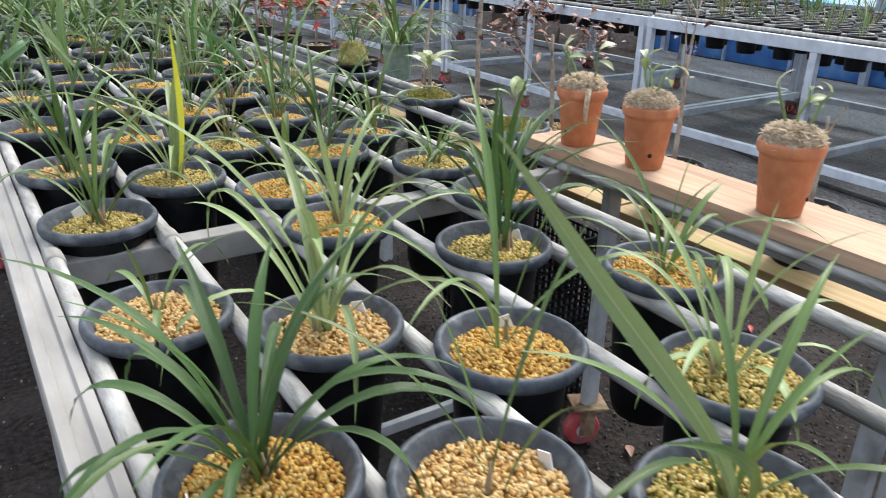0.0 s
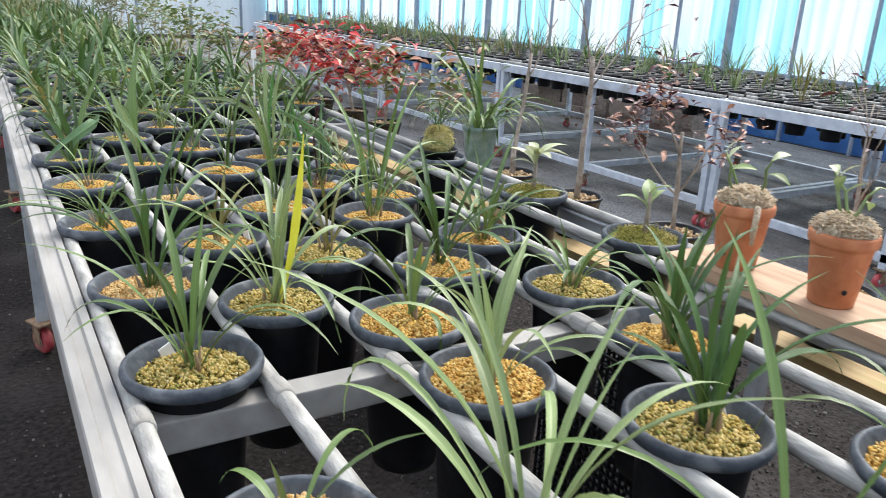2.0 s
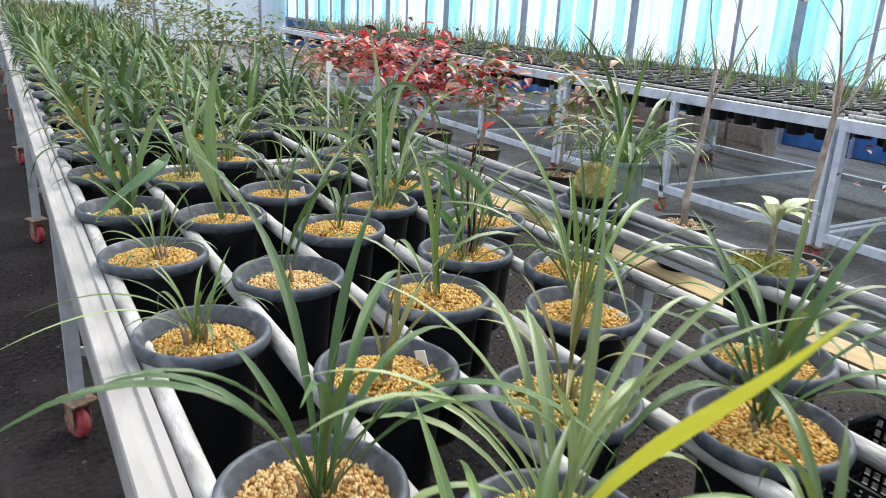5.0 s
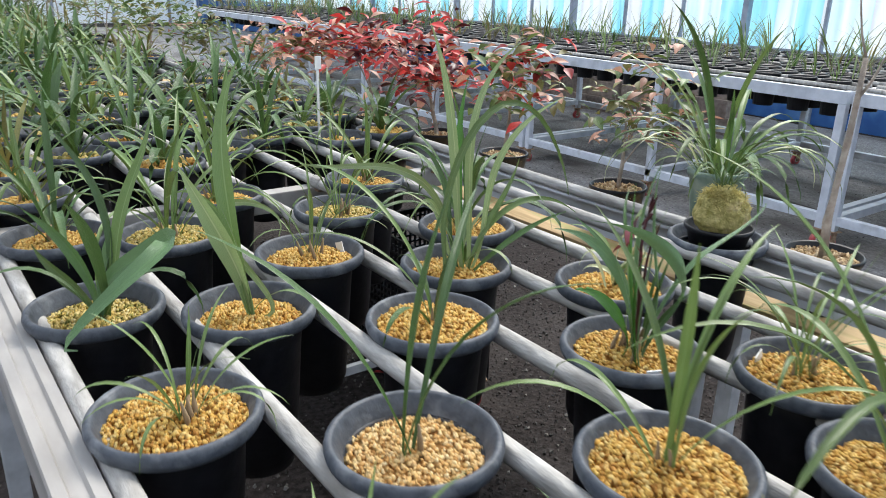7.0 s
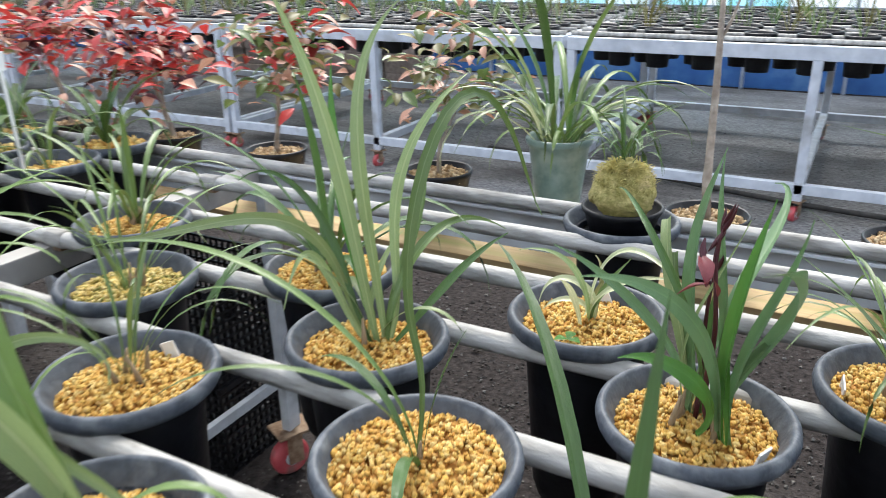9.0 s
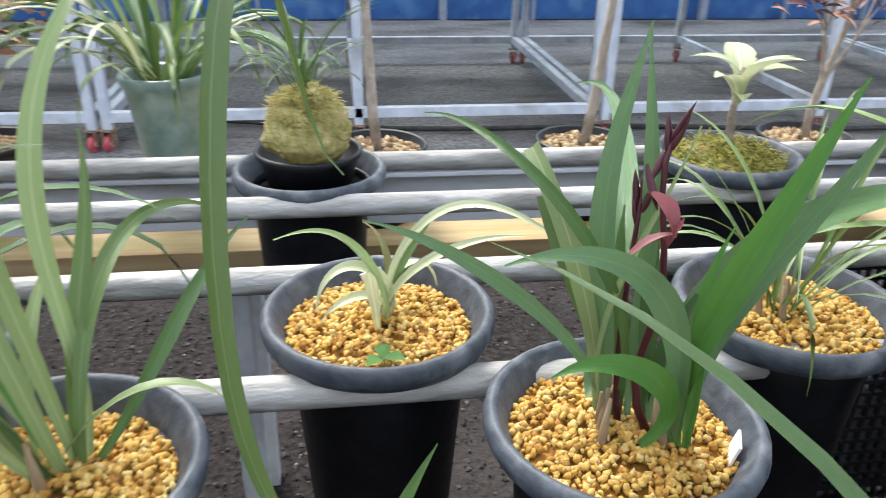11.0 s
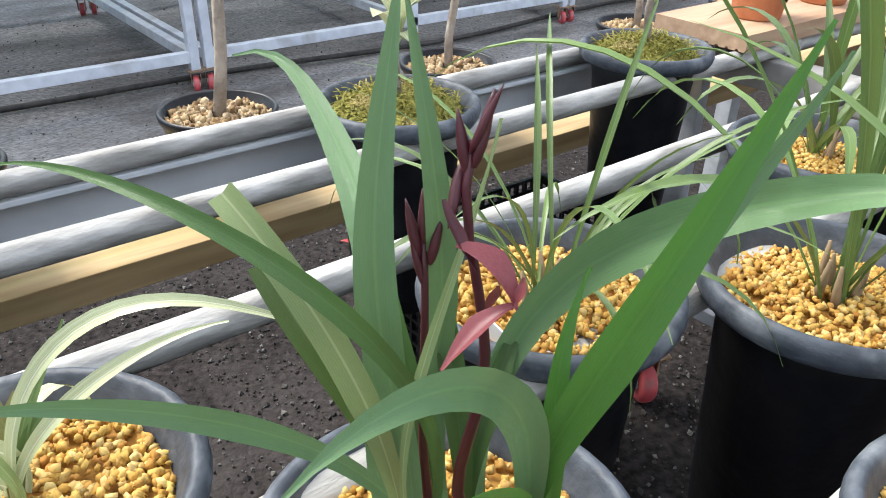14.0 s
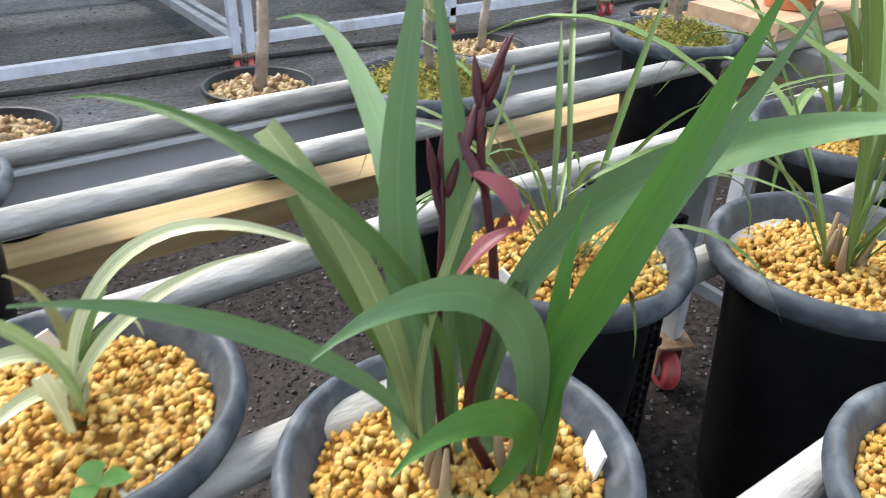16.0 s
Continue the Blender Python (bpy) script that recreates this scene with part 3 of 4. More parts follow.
for k, (c, y, kind, n, h, soil, spread, tag) in enumerate(POTS):
    BY_PLACE[c, y] = potted_orchid(COL[c] + SHIFT.get((c, y), 0.0), y, kind, n, h, 100 + k, soil, spread, tag)

def through_points(points):
    """Control points of a curve that passes through the points given."""
    p = np.array([tuple(v) for v in points], float)
    t = np.concatenate(([0.0], np.cumsum(np.linalg.norm(np.diff(p, axis=0), axis=1))))
    t, n = t / t[-1], len(p) - 1
    return np.linalg.solve(np.array([[math.comb(n, c) * u ** c * (1 - u) ** (n - c) for c in range(n + 1)] for u in t]), p).tolist()


def leaf_through(root, points, width, mat_, face=None, **kw):
    """A leaf by places in the world, rooted in the pot's pumice."""
    inv = root.matrix_basis.inverted()
    points = [(*points[0][:2], 0.774), *points[1:]]
    return part("leaf", blade_mesh(through_points([inv @ Vector(p) for p in points]), width, mat_, n=22, start=0.34, face=inv.to_3x3() @ Vector(face) if face else None, **kw), root)


# a pot with a single tall leaf, and the plant with one bright yellow leaf
one = potted_orchid(0.293, 2.536, "mid", 2, 0.14, 301, 0, 0.4)
leaf_through(one, ((0.295, 2.53, 0.777), (0.29, 2.558, 0.849), (0.295, 2.601, 0.943), (0.313, 2.642, 1.03), (0.348, 2.659, 1.101)), 0.0284, LEAF, (-0.7, -0.6, 0.35))
leaf_through(one, ((0.294, 2.532, 0.778), (0.282, 2.549, 0.848), (0.26, 2.575, 0.914), (0.239, 2.613, 0.975)), 0.0296, LEAF_PALE, (-0.7, -0.6, 0.35))
leaf_through(one, ((0.294, 2.531, 0.777), (0.288, 2.556, 0.843), (0.289, 2.594, 0.89), (0.266, 2.637, 0.928), (0.235, 2.665, 0.92)), 0.0095, LEAF, (-0.7, -0.6, 0.35))
leaf_through(one, ((0.296, 2.53, 0.778), (0.295, 2.568, 0.851), (0.305, 2.619, 0.911), (0.333, 2.606, 0.912), (0.353, 2.566, 0.871)), 0.013, LEAF_PALE, (-0.7, -0.6, 0.35))


def world_leaves(root, leaves):
    """Leaves by offsets from the pot's rim, in the world's directions: points, width, material, label."""
    back = Matrix.Rotation(-root.matrix_basis.to_euler().z, 4, "Z")
    for pts, width, mat_, label, *face in leaves:
        part("leaf", blade_mesh(pts, width, mat_, n=16, start=0.32, face=face[0] if face else None), root, back, label)


leaf_through(BY_PLACE[2, 1.47], ((0.303, 1.465, 0.774), (0.306, 1.401, 0.895), (0.288, 1.322, 0.99), (0.264, 1.241, 1.086)), 0.0145, LEAF_YELLOW, (-0.6, -0.75, 0.3))["label"] = "bright yellow leaf"
world_leaves(BY_PLACE[2, 1.47], (
    ([(0, 0, -0.02), (0.04, 0.02, 0.12), (0.13, 0.04, 0.19), (0.2, 0.05, 0.16)], 0.008, LEAF_PALE, ""),
    ([(0, 0, -0.02), (-0.04, 0.02, 0.1), (-0.12, 0.05, 0.17), (-0.2, 0.07, 0.15)], 0.008, LEAF_PALE, "")))
world_leaves(BY_PLACE[3, 0.357], (
    ([(0.0, 0.0, -0.02), (-0.05, -0.05, 0.08), (-0.12, -0.07, 0.15), (-0.19, -0.06, 0.17)], 0.011, LEAF, "", (-0.6, -0.5, 0.55)),))
leaf_through(BY_PLACE[3, 0.357], ((0.459, 0.357, 0.775), (0.404, 0.36, 0.879), (0.326, 0.378, 0.983), (0.257, 0.377, 1.065), (0.196, 0.365, 1.132)), 0.0185, LEAF_PALE, (-0.6, -0.5, 0.55))
world_leaves(BY_PLACE[1, 0.595], (
    ([(0, 0, -0.02), (-0.05, 0.0, 0.09), (-0.14, -0.02, 0.1), (-0.2, -0.1, 0.02)], 0.009, LEAF, ""),
    ([(0, 0, -0.02), (-0.04, 0.04, 0.1), (-0.08, 0.09, 0.13), (-0.12, 0.13, 0.12)], 0.011, LEAF_DARK, ""),
    ([(0, 0, -0.02), (0.03, 0.03, 0.12), (0.09, 0.06, 0.16), (0.16, 0.05, 0.12)], 0.011, LEAF_DARK, ""),
    ([(0, 0, -0.02), (0.05, 0.01, 0.08), (0.12, -0.01, 0.1), (0.18, -0.03, 0.06)], 0.012, LEAF_DARK, "")))
leaf_through(BY_PLACE[1, 2.65], ((0.128, 2.645, 0.768), (0.146, 2.633, 0.834), (0.19, 2.567, 0.887), (0.197, 2.529, 0.906), (0.126, 2.501, 0.869), (0.07, 2.481, 0.812)), 0.0302, LEAF_BLUE, (-0.7, -0.6, 0.35))
leaf_through(BY_PLACE[1, 2.65], ((0.132, 2.642, 0.769), (0.156, 2.654, 0.839), (0.168, 2.664, 0.883), (0.203, 2.673, 0.965), (0.229, 2.682, 1.032)), 0.0201, LEAF, (-0.7, -0.6, 0.35))
leaf_through(BY_PLACE[1, 2.65], ((0.128, 2.645, 0.768), (0.128, 2.662, 0.805), (0.109, 2.702, 0.862), (0.071, 2.752, 0.905)), 0.0188, LEAF_DARK, (-0.7, -0.6, 0.35))
leaf_through(BY_PLACE[1, 2.65], ((0.126, 2.647, 0.768), (0.114, 2.659, 0.804), (0.093, 2.675, 0.832), (0.068, 2.7, 0.873)), 0.0161, LEAF, (-0.7, -0.6, 0.35))
leaf_through(BY_PLACE[1, 2.65], ((0.132, 2.642, 0.769), (0.151, 2.658, 0.838), (0.158, 2.678, 0.895), (0.146, 2.746, 0.965), (0.121, 2.804, 1.02)), 0.0134, LEAF_DARK, (-0.7, -0.6, 0.35))
world_leaves(BY_PLACE[1, 1.99], (
    ([(0, 0, -0.02), (-0.05, -0.02, 0.06), (-0.13, -0.05, 0.08), (-0.24, -0.1, 0.05)], 0.006, LEAF_PALE, ""),
    ([(0, 0, -0.02), (-0.04, 0.02, 0.06), (-0.12, 0.03, 0.07), (-0.2, 0.05, 0.03)], 0.006, LEAF, "")))

# the far half of the bench, thickly planted
rng = random.Random(77)
for c in range(1, 8):
    y = 3.42 + 0.1 * (c % 3)
    while y < 10.5:
        kind = rng.choices(("mid", "dark", "pale", "olive", "broad"), (4, 6, 1.8, 4 if y > 5.5 else 1, 3))[0]
        x = COL[c] if c in COL else (0.965 if c == 6 else 1.125)
        if c < 6 or rng.random() < 0.55:
            potted_orchid(x, y, kind, rng.randint(8, 12), rng.uniform(0.17, 0.28), rng.randint(0, 9999), rng.randint(0, 1), rng.uniform(0.85, 1.25), None, far=True, wide=1.55)
        y += rng.uniform(0.3, 0.38)
stake_pot = potted_orchid(0.965, 3.5, "mid", 7, 0.2, 611, 0, 0.7, None, far=True)
inv = stake_pot.matrix_basis.inverted()
part("stake", box(-0.004, -0.0015, -0.03, 0.004, 0.0015, 0.215, TAG, 0.0005), stake_pot, inv @ pose(0.905, 3.51, 0.795, 0, 0, 20), "white plastic stake")
part("stake_label", box(-0.012, -0.0035, 0.18, 0.012, -0.002, 0.215, TAG, 0.0005), stake_pot, inv @ pose(0.905, 3.51, 0.795, 0, 0, 20), "white plastic label")
far_bed, far_green = bmesh.new(), bmesh.new()
for _ in range(900):
    x, y = rng.uniform(0.08, 1.2), rng.uniform(10.4, 15.0)
    a = rng.uniform(0, 6.3)
    c = [(x + p[0], y + p[1], 0.79 + p[2]) for p in arch(a, rng.uniform(0.15, 0.28), rng.uniform(0.1, 0.6), rng.uniform(0.3, 1.2))]
    add_blade(far_green if rng.random() < 0.6 else far_bed, c, 0.016, n=5)
tagged(new("far_orchids", mesh_of(far_green, LEAF_DARK, "leaf")), "mass of dark green orchid leaves at the bench's far end", "plants", kind="stuff")
tagged(new("far_orchids", mesh_of(far_bed, LEAF_OLIVE, "leaf")), "mass of olive orchid leaves at the bench's far end", "plants", kind="stuff")

# ---- the flowering orchid ----
hero = thing("flowering_orchid", "broad-leaved orchid with maroon buds in a mossy black pot", "potted plant", (0.65, 2.184, POT_TOP - 0.008))
part("rim", RIM_MESH, hero)
part("pot", BODY_MESH, hero)
part("pumice", GRAIN[1], hero, pose(0, 0, -0.019, 0, 0, 40))["kind"] = "stuff"
part("tag", TAG_MESH, hero, pose(-0.03, -0.06, -0.012, 15, 0, -25), "white plastic label")
HB = Vector((0.65, 2.184, POT_TOP - 0.008))


TOWARD = (-0.65, 0.5, 0.55)
leaf_through(hero, ((0.663, 2.195, 0.8), (0.67, 2.203, 0.888), (0.671, 2.204, 0.935), (0.672, 2.199, 0.973), (0.677, 2.188, 1.019)), 0.0165, LEAF_BLUE, TOWARD)
leaf_through(hero, ((0.657, 2.178, 0.8), (0.669, 2.176, 0.903), (0.666, 2.182, 0.945), (0.669, 2.187, 0.984), (0.675, 2.189, 1.015)), 0.0125, LEAF_BLUE, TOWARD)
leaf_through(hero, ((0.669, 2.192, 0.8), (0.715, 2.176, 0.848), (0.759, 2.157, 0.899), (0.807, 2.147, 0.923), (0.843, 2.148, 0.94), (0.87, 2.164, 0.939)), 0.018, LEAF_BLUE, TOWARD)
leaf_through(hero, ((0.66, 2.188, 0.804), (0.658, 2.198, 0.868), (0.679, 2.236, 0.925), (0.713, 2.266, 0.947), (0.767, 2.298, 0.946)), 0.0085, LEAF_DARK, TOWARD)
leaf_through(hero, ((0.668, 2.195, 0.795), (0.67, 2.211, 0.86), (0.682, 2.226, 0.906), (0.716, 2.238, 0.938)), 0.0125, LEAF_PALE, TOWARD, blunt=0.85)
leaf_through(hero, ((0.671, 2.193, 0.791), (0.685, 2.209, 0.854), (0.696, 2.221, 0.883), (0.712, 2.228, 0.908)), 0.013, LEAF, TOWARD, blunt=0.85)
leaf_through(hero, ((0.66, 2.19, 0.791), (0.689, 2.225, 0.83), (0.7, 2.271, 0.865), (0.702, 2.315, 0.89), (0.701, 2.342, 0.9)), 0.0115, LEAF_BLUE, TOWARD)
leaf_through(hero, ((0.631, 2.159, 0.805), (0.62, 2.175, 0.863), (0.613, 2.209, 0.906), (0.605, 2.25, 0.92), (0.596, 2.279, 0.92)), 0.0175, LEAF_BLUE, TOWARD)
leaf_through(hero, ((0.629, 2.157, 0.804), (0.617, 2.161, 0.854), (0.595, 2.154, 0.921), (0.578, 2.145, 0.977), (0.568, 2.138, 1.014)), 0.018, LEAF_GLOSS, TOWARD)
leaf_through(hero, ((0.65, 2.164, 0.796), (0.671, 2.145, 0.833), (0.664, 2.126, 0.873), (0.628, 2.113, 0.919), (0.584, 2.112, 0.951), (0.5, 2.135, 0.985)), 0.02, LEAF_BLUE, TOWARD)
leaf_through(hero, ((0.626, 2.153, 0.805), (0.62, 2.16, 0.849), (0.62, 2.161, 0.887), (0.619, 2.153, 0.925)), 0.0105, LEAF_GLOSS, TOWARD)
leaf_through(hero, ((0.628, 2.15, 0.801), (0.617, 2.147, 0.869), (0.592, 2.124, 0.949), (0.58, 2.117, 0.98), (0.572, 2.114, 1.002)), 0.013, LEAF_BLUE, TOWARD)
leaf_through(hero, ((0.658, 2.193, 0.815), (0.657, 2.186, 0.899), (0.657, 2.172, 0.935), (0.658, 2.161, 0.967)), 0.0045, LEAF_PALE, TOWARD)
leaf_through(hero, ((0.663, 2.182, 0.783), (0.68, 2.183, 0.844), (0.688, 2.184, 0.874), (0.699, 2.181, 0.905)), 0.013, LEAF_DARK, TOWARD)
leaf_through(hero, ((0.657, 2.171, 0.787), (0.669, 2.168, 0.846), (0.678, 2.167, 0.878), (0.686, 2.165, 0.911)), 0.013, LEAF_DARK, TOWARD)
leaf_through(hero, ((0.656, 2.169, 0.788), (0.668, 2.145, 0.839), (0.671, 2.134, 0.856), (0.675, 2.122, 0.873)), 0.012, LEAF_DARK, TOWARD)
leaf_through(hero, ((0.631, 2.179, 0.773), (0.62, 2.175, 0.824), (0.615, 2.207, 0.846), (0.608, 2.247, 0.845)), 0.0165, LEAF_GLOSS, TOWARD)
for k in range(7):
    part("sheath", STUB, hero, pose(0.02 * math.cos(k * 1.7), 0.02 * math.sin(k * 2.3), -0.016, 14 * math.sin(k), 12 * math.cos(k * 2), 50 * k))


def petal(points, width, mat_, name="petal", fold=0.5):
    part(name, blade_mesh([Vector(p) - HB for p in points], width, mat_, n=10, fold=fold, start=0.25), hero)


S1 = through_points([Vector(p) - HB for p in ((0.641, 2.17, 0.772), (0.642, 2.177, 0.888), (0.646, 2.182, 0.928), (0.651, 2.181, 0.956), (0.652, 2.178, 0.965))])
part("flower_stem", tube([bez(S1, k / 12) for k in range(13)], [0.0029 - 0.00012 * k for k in range(13)], MAROON, 9), hero, label="maroon flower stem")
S2 = through_points([Vector(p) - HB for p in ((0.655, 2.185, 0.772), (0.665, 2.187, 0.884), (0.668, 2.185, 0.912), (0.672, 2.183, 0.926))])
part("flower_stem", tube([bez(S2, k / 10) for k in range(11)], [0.0025 - 0.00012 * k for k in range(11)], MAROON, 9), hero, label="maroon flower stem")


def bud(p, q, r):
    p, q = Vector(p) - HB, Vector(q) - HB
    part("bud", tube([p.lerp(q, t) for t in (0, 0.12, 0.3, 0.5, 0.7, 0.86, 1.0)], [r * 0.35, r * 0.75, r, r * 0.95, r * 0.7, r * 0.4, r * 0.08], MAROON, 9), hero)


bud((0.649, 2.18, 0.957), (0.651, 2.171, 0.981), 0.0024)
bud((0.651, 2.181, 0.954), (0.657, 2.181, 0.975), 0.0022)
bud((0.656, 2.179, 0.956), (0.649, 2.19, 0.938), 0.0024)
bud((0.65, 2.181, 0.962), (0.646, 2.172, 0.984), 0.0016)
bud((0.67, 2.186, 0.916), (0.677, 2.187, 0.937), 0.0022)
bud((0.67, 2.184, 0.92), (0.675, 2.181, 0.94), 0.002)
bud((0.666, 2.184, 0.914), (0.667, 2.178, 0.933), 0.002)
bud((0.667, 2.186, 0.905), (0.673, 2.188, 0.925), 0.0017)
petal([(0.64, 2.194, 0.937), (0.634, 2.19, 0.936), (0.626, 2.185, 0.931), (0.621, 2.184, 0.919)], 0.014, PETAL)
petal([(0.621, 2.184, 0.921), (0.624, 2.191, 0.919), (0.626, 2.199, 0.913), (0.627, 2.209, 0.903)], 0.0095, PETAL)
petal([(0.622, 2.185, 0.919), (0.621, 2.183, 0.923), (0.622, 2.181, 0.926), (0.623, 2.18, 0.929)], 0.004, PETAL)
petal([(0.648, 2.193, 0.95), (0.644, 2.194, 0.944), (0.638, 2.192, 0.935), (0.634, 2.19, 0.929)], 0.006, MAROON, "bract")
petal([(0.642, 2.178, 0.9), (0.641, 2.176, 0.907), (0.637, 2.178, 0.914), (0.633, 2.181, 0.921)], 0.005, PETAL, "lip")

# ---- two neighbours with leaves of their own ----
tall = potted_orchid(0.477, 2.372, "dark", 3, 0.14, 402, 0, 0.6)
leaf_through(tall, ((0.48, 2.374, 0.774), (0.506, 2.391, 0.9), (0.539, 2.396, 1.006), (0.6, 2.389, 1.06), (0.675, 2.378, 1.016), (0.692, 2.352, 0.932)), 0.0105, LEAF, (-0.7, -0.6, 0.3))
leaf_through(tall, ((0.474, 2.368, 0.774), (0.46, 2.4, 0.88), (0.44, 2.48, 0.945), (0.43, 2.6, 0.955), (0.44, 2.72, 0.92)), 0.009, LEAF)
leaf_through(tall, ((0.472, 2.372, 0.774), (0.44, 2.39, 0.86), (0.39, 2.44, 0.9), (0.34, 2.52, 0.87)), 0.008, LEAF)
pale = potted_orchid(0.63, 2.522, "pale", 4, 0.14, 707, 0, 0.7)
for points, width, mat_ in (
    (((0.636, 2.512, 0.776), (0.639, 2.535, 0.888), (0.652, 2.574, 1.015), (0.657, 2.611, 1.098), (0.655, 2.64, 1.15)), 0.0181, LEAF_PALE),
    (((0.641, 2.506, 0.776), (0.661, 2.534, 0.899), (0.697, 2.563, 1.025), (0.738, 2.568, 1.086), (0.776, 2.551, 1.126)), 0.0166, LEAF_PALE),
    (((0.642, 2.505, 0.775), (0.68, 2.514, 0.866), (0.707, 2.523, 0.937), (0.744, 2.515, 0.993), (0.818, 2.495, 1.041)), 0.0136, LEAF_PALE),
    (((0.636, 2.512, 0.776), (0.651, 2.544, 0.867), (0.67, 2.575, 0.967), (0.7, 2.596, 1.066)), 0.0166, LEAF_GLOSS),
    (((0.632, 2.515, 0.776), (0.638, 2.553, 0.861), (0.651, 2.605, 0.927), (0.638, 2.646, 0.955), (0.616, 2.666, 0.948)), 0.0105, LEAF_DARK),
    (((0.631, 2.516, 0.775), (0.633, 2.548, 0.84), (0.581, 2.568, 0.926), (0.505, 2.608, 0.943), (0.427, 2.661, 0.951)), 0.0136, LEAF_PALE),
    (((0.642, 2.505, 0.775), (0.69, 2.5, 0.859), (0.753, 2.481, 0.887), (0.801, 2.438, 0.868)), 0.0113, LEAF),
    (((0.641, 2.506, 0.776), (0.668, 2.508, 0.831), (0.706, 2.502, 0.894), (0.734, 2.503, 0.95)), 0.0121, LEAF),
    (((0.644, 2.503, 0.775), (0.674, 2.467, 0.824), (0.714, 2.444, 0.857), (0.756, 2.415, 0.882)), 0.0105, LEAF_DARK),
    (((0.632, 2.515, 0.776), (0.626, 2.544, 0.819), (0.621, 2.578, 0.876), (0.568, 2.579, 0.835)), 0.0105, LEAF_PALE),
):
    leaf_through(pale, points, width, mat_, (-0.85, -0.3, 0.4))
striped = next(o for o in bpy.data.objects if o.name.startswith("potted_orchid") and abs(o.location.y - 2.33) < 0.004 and abs(o.location.x - COL[5]) < 0.01)
for points, width, mat_ in (
    (((0.782, 2.328, 0.777), (0.769, 2.319, 0.832), (0.754, 2.3, 0.872), (0.734, 2.27, 0.894), (0.716, 2.238, 0.89), (0.695, 2.208, 0.879)), 0.0065, LEAF_WHITE),
    (((0.781, 2.326, 0.778), (0.771, 2.31, 0.823), (0.764, 2.277, 0.848), (0.744, 2.232, 0.865)), 0.0065, LEAF_WHITE),
    (((0.782, 2.328, 0.778), (0.776, 2.334, 0.826), (0.767, 2.353, 0.835), (0.752, 2.375, 0.809)), 0.0085, LEAF_WHITE),
    (((0.784, 2.331, 0.778), (0.769, 2.339, 0.81), (0.76, 2.354, 0.812), (0.757, 2.372, 0.798)), 0.0072, LEAF_WHITE),
    (((0.78, 2.324, 0.779), (0.787, 2.311, 0.826), (0.79, 2.3, 0.843), (0.793, 2.287, 0.861)), 0.0059, LEAF),
    (((0.782, 2.328, 0.777), (0.804, 2.321, 0.82), (0.816, 2.326, 0.834), (0.83, 2.338, 0.842)), 0.0052, LEAF_OLIVE),
    (((0.782, 2.328, 0.778), (0.774, 2.332, 0.826), (0.774, 2.349, 0.85), (0.761, 2.374, 0.867), (0.751, 2.4, 0.866)), 0.0059, LEAF_PALE),
    (((0.781, 2.326, 0.778), (0.782, 2.316, 0.812), (0.783, 2.307, 0.823), (0.775, 2.29, 0.829)), 0.0052, LEAF),
    (((0.782, 2.328, 0.777), (0.785, 2.324, 0.808), (0.791, 2.32, 0.822), (0.793, 2.313, 0.834)), 0.0052, LEAF_OLIVE),
):
    leaf_through(striped, points, width * 1.25, mat_, (-0.55, 0.15, 0.8))

SPROUT = bmesh.new()
add_blade(SPROUT, [(0, 0, 0), (0.3, 0, 0.2), (0.6, 0, 0.25), (1, 0, 0.1)], 0.8, n=6, fold=0.15, start=0.2)
SPROUT = mesh_of(SPROUT, LEAF_GLOSS, "leaf")
inv = striped.matrix_basis.inverted()
for a in (0, 130, 250):
    part("sprout", SPROUT, striped, inv @ pose(0.722, 2.33, 0.787, 0, 0, a) @ Matrix.Scale(0.016, 4), "bright green weed sprout")

# ---- mossy pots in the last gap ----
MOSSBED = bmesh.new()
bmesh.ops.create_uvsphere(MOSSBED, u_segments=36, v_segments=20, radius=0.068)
for v in MOSSBED.verts:
    k = 1 + 0.12 * noise.noise(v.co * 60)
    v.co = Vector((v.co.x * k, v.co.y * k, v.co.z * 0.22 * k))
MOSSBED = mesh_of(MOSSBED, MOSS)


def fibres(radius, n, mat_, seed, height=0.012, squash=0.3, fine=0.0012):
    """Tangled short strands over a mound."""
    rng = random.Random(seed)
    bm = bmesh.new()
    for _ in range(n):
        a, r = rng.uniform(0, 6.283), radius * math.sqrt(rng.random())
        z = squash * math.sqrt(max(0, radius ** 2 - r ** 2))
        p = Vector((r * math.cos(a), r * math.sin(a), z))
        b = rng.uniform(0, 6.283)
        q = p + Vector((math.cos(b), math.sin(b), rng.uniform(-0.3, 0.8))) * height * rng.uniform(0.6, 1.8)
        mid = p.lerp(q, 0.5) + Vector((0, 0, height * 0.5))
        add_blade(bm, [p, mid, q], fine * 2, n=3, fold=0.6)
    return mesh_of(bm, mat_, "leaf")


MOSSFIB = fibres(0.066, 700, MOSS, 3, 0.01)
OVAL = bmesh.new()
add_blade(OVAL, [(0, 0, 0), (0.2, 0, 0.25), (0.6, 0, 0.3), (1, 0, 0.12)], 0.42, n=8, fold=0.25, start=0.15)
OVAL = mesh_of(OVAL, LEAF_PALE, "leaf")
OVAL_WHITE = OVAL.copy()
OVAL_WHITE.materials[0] = LEAF_WHITE


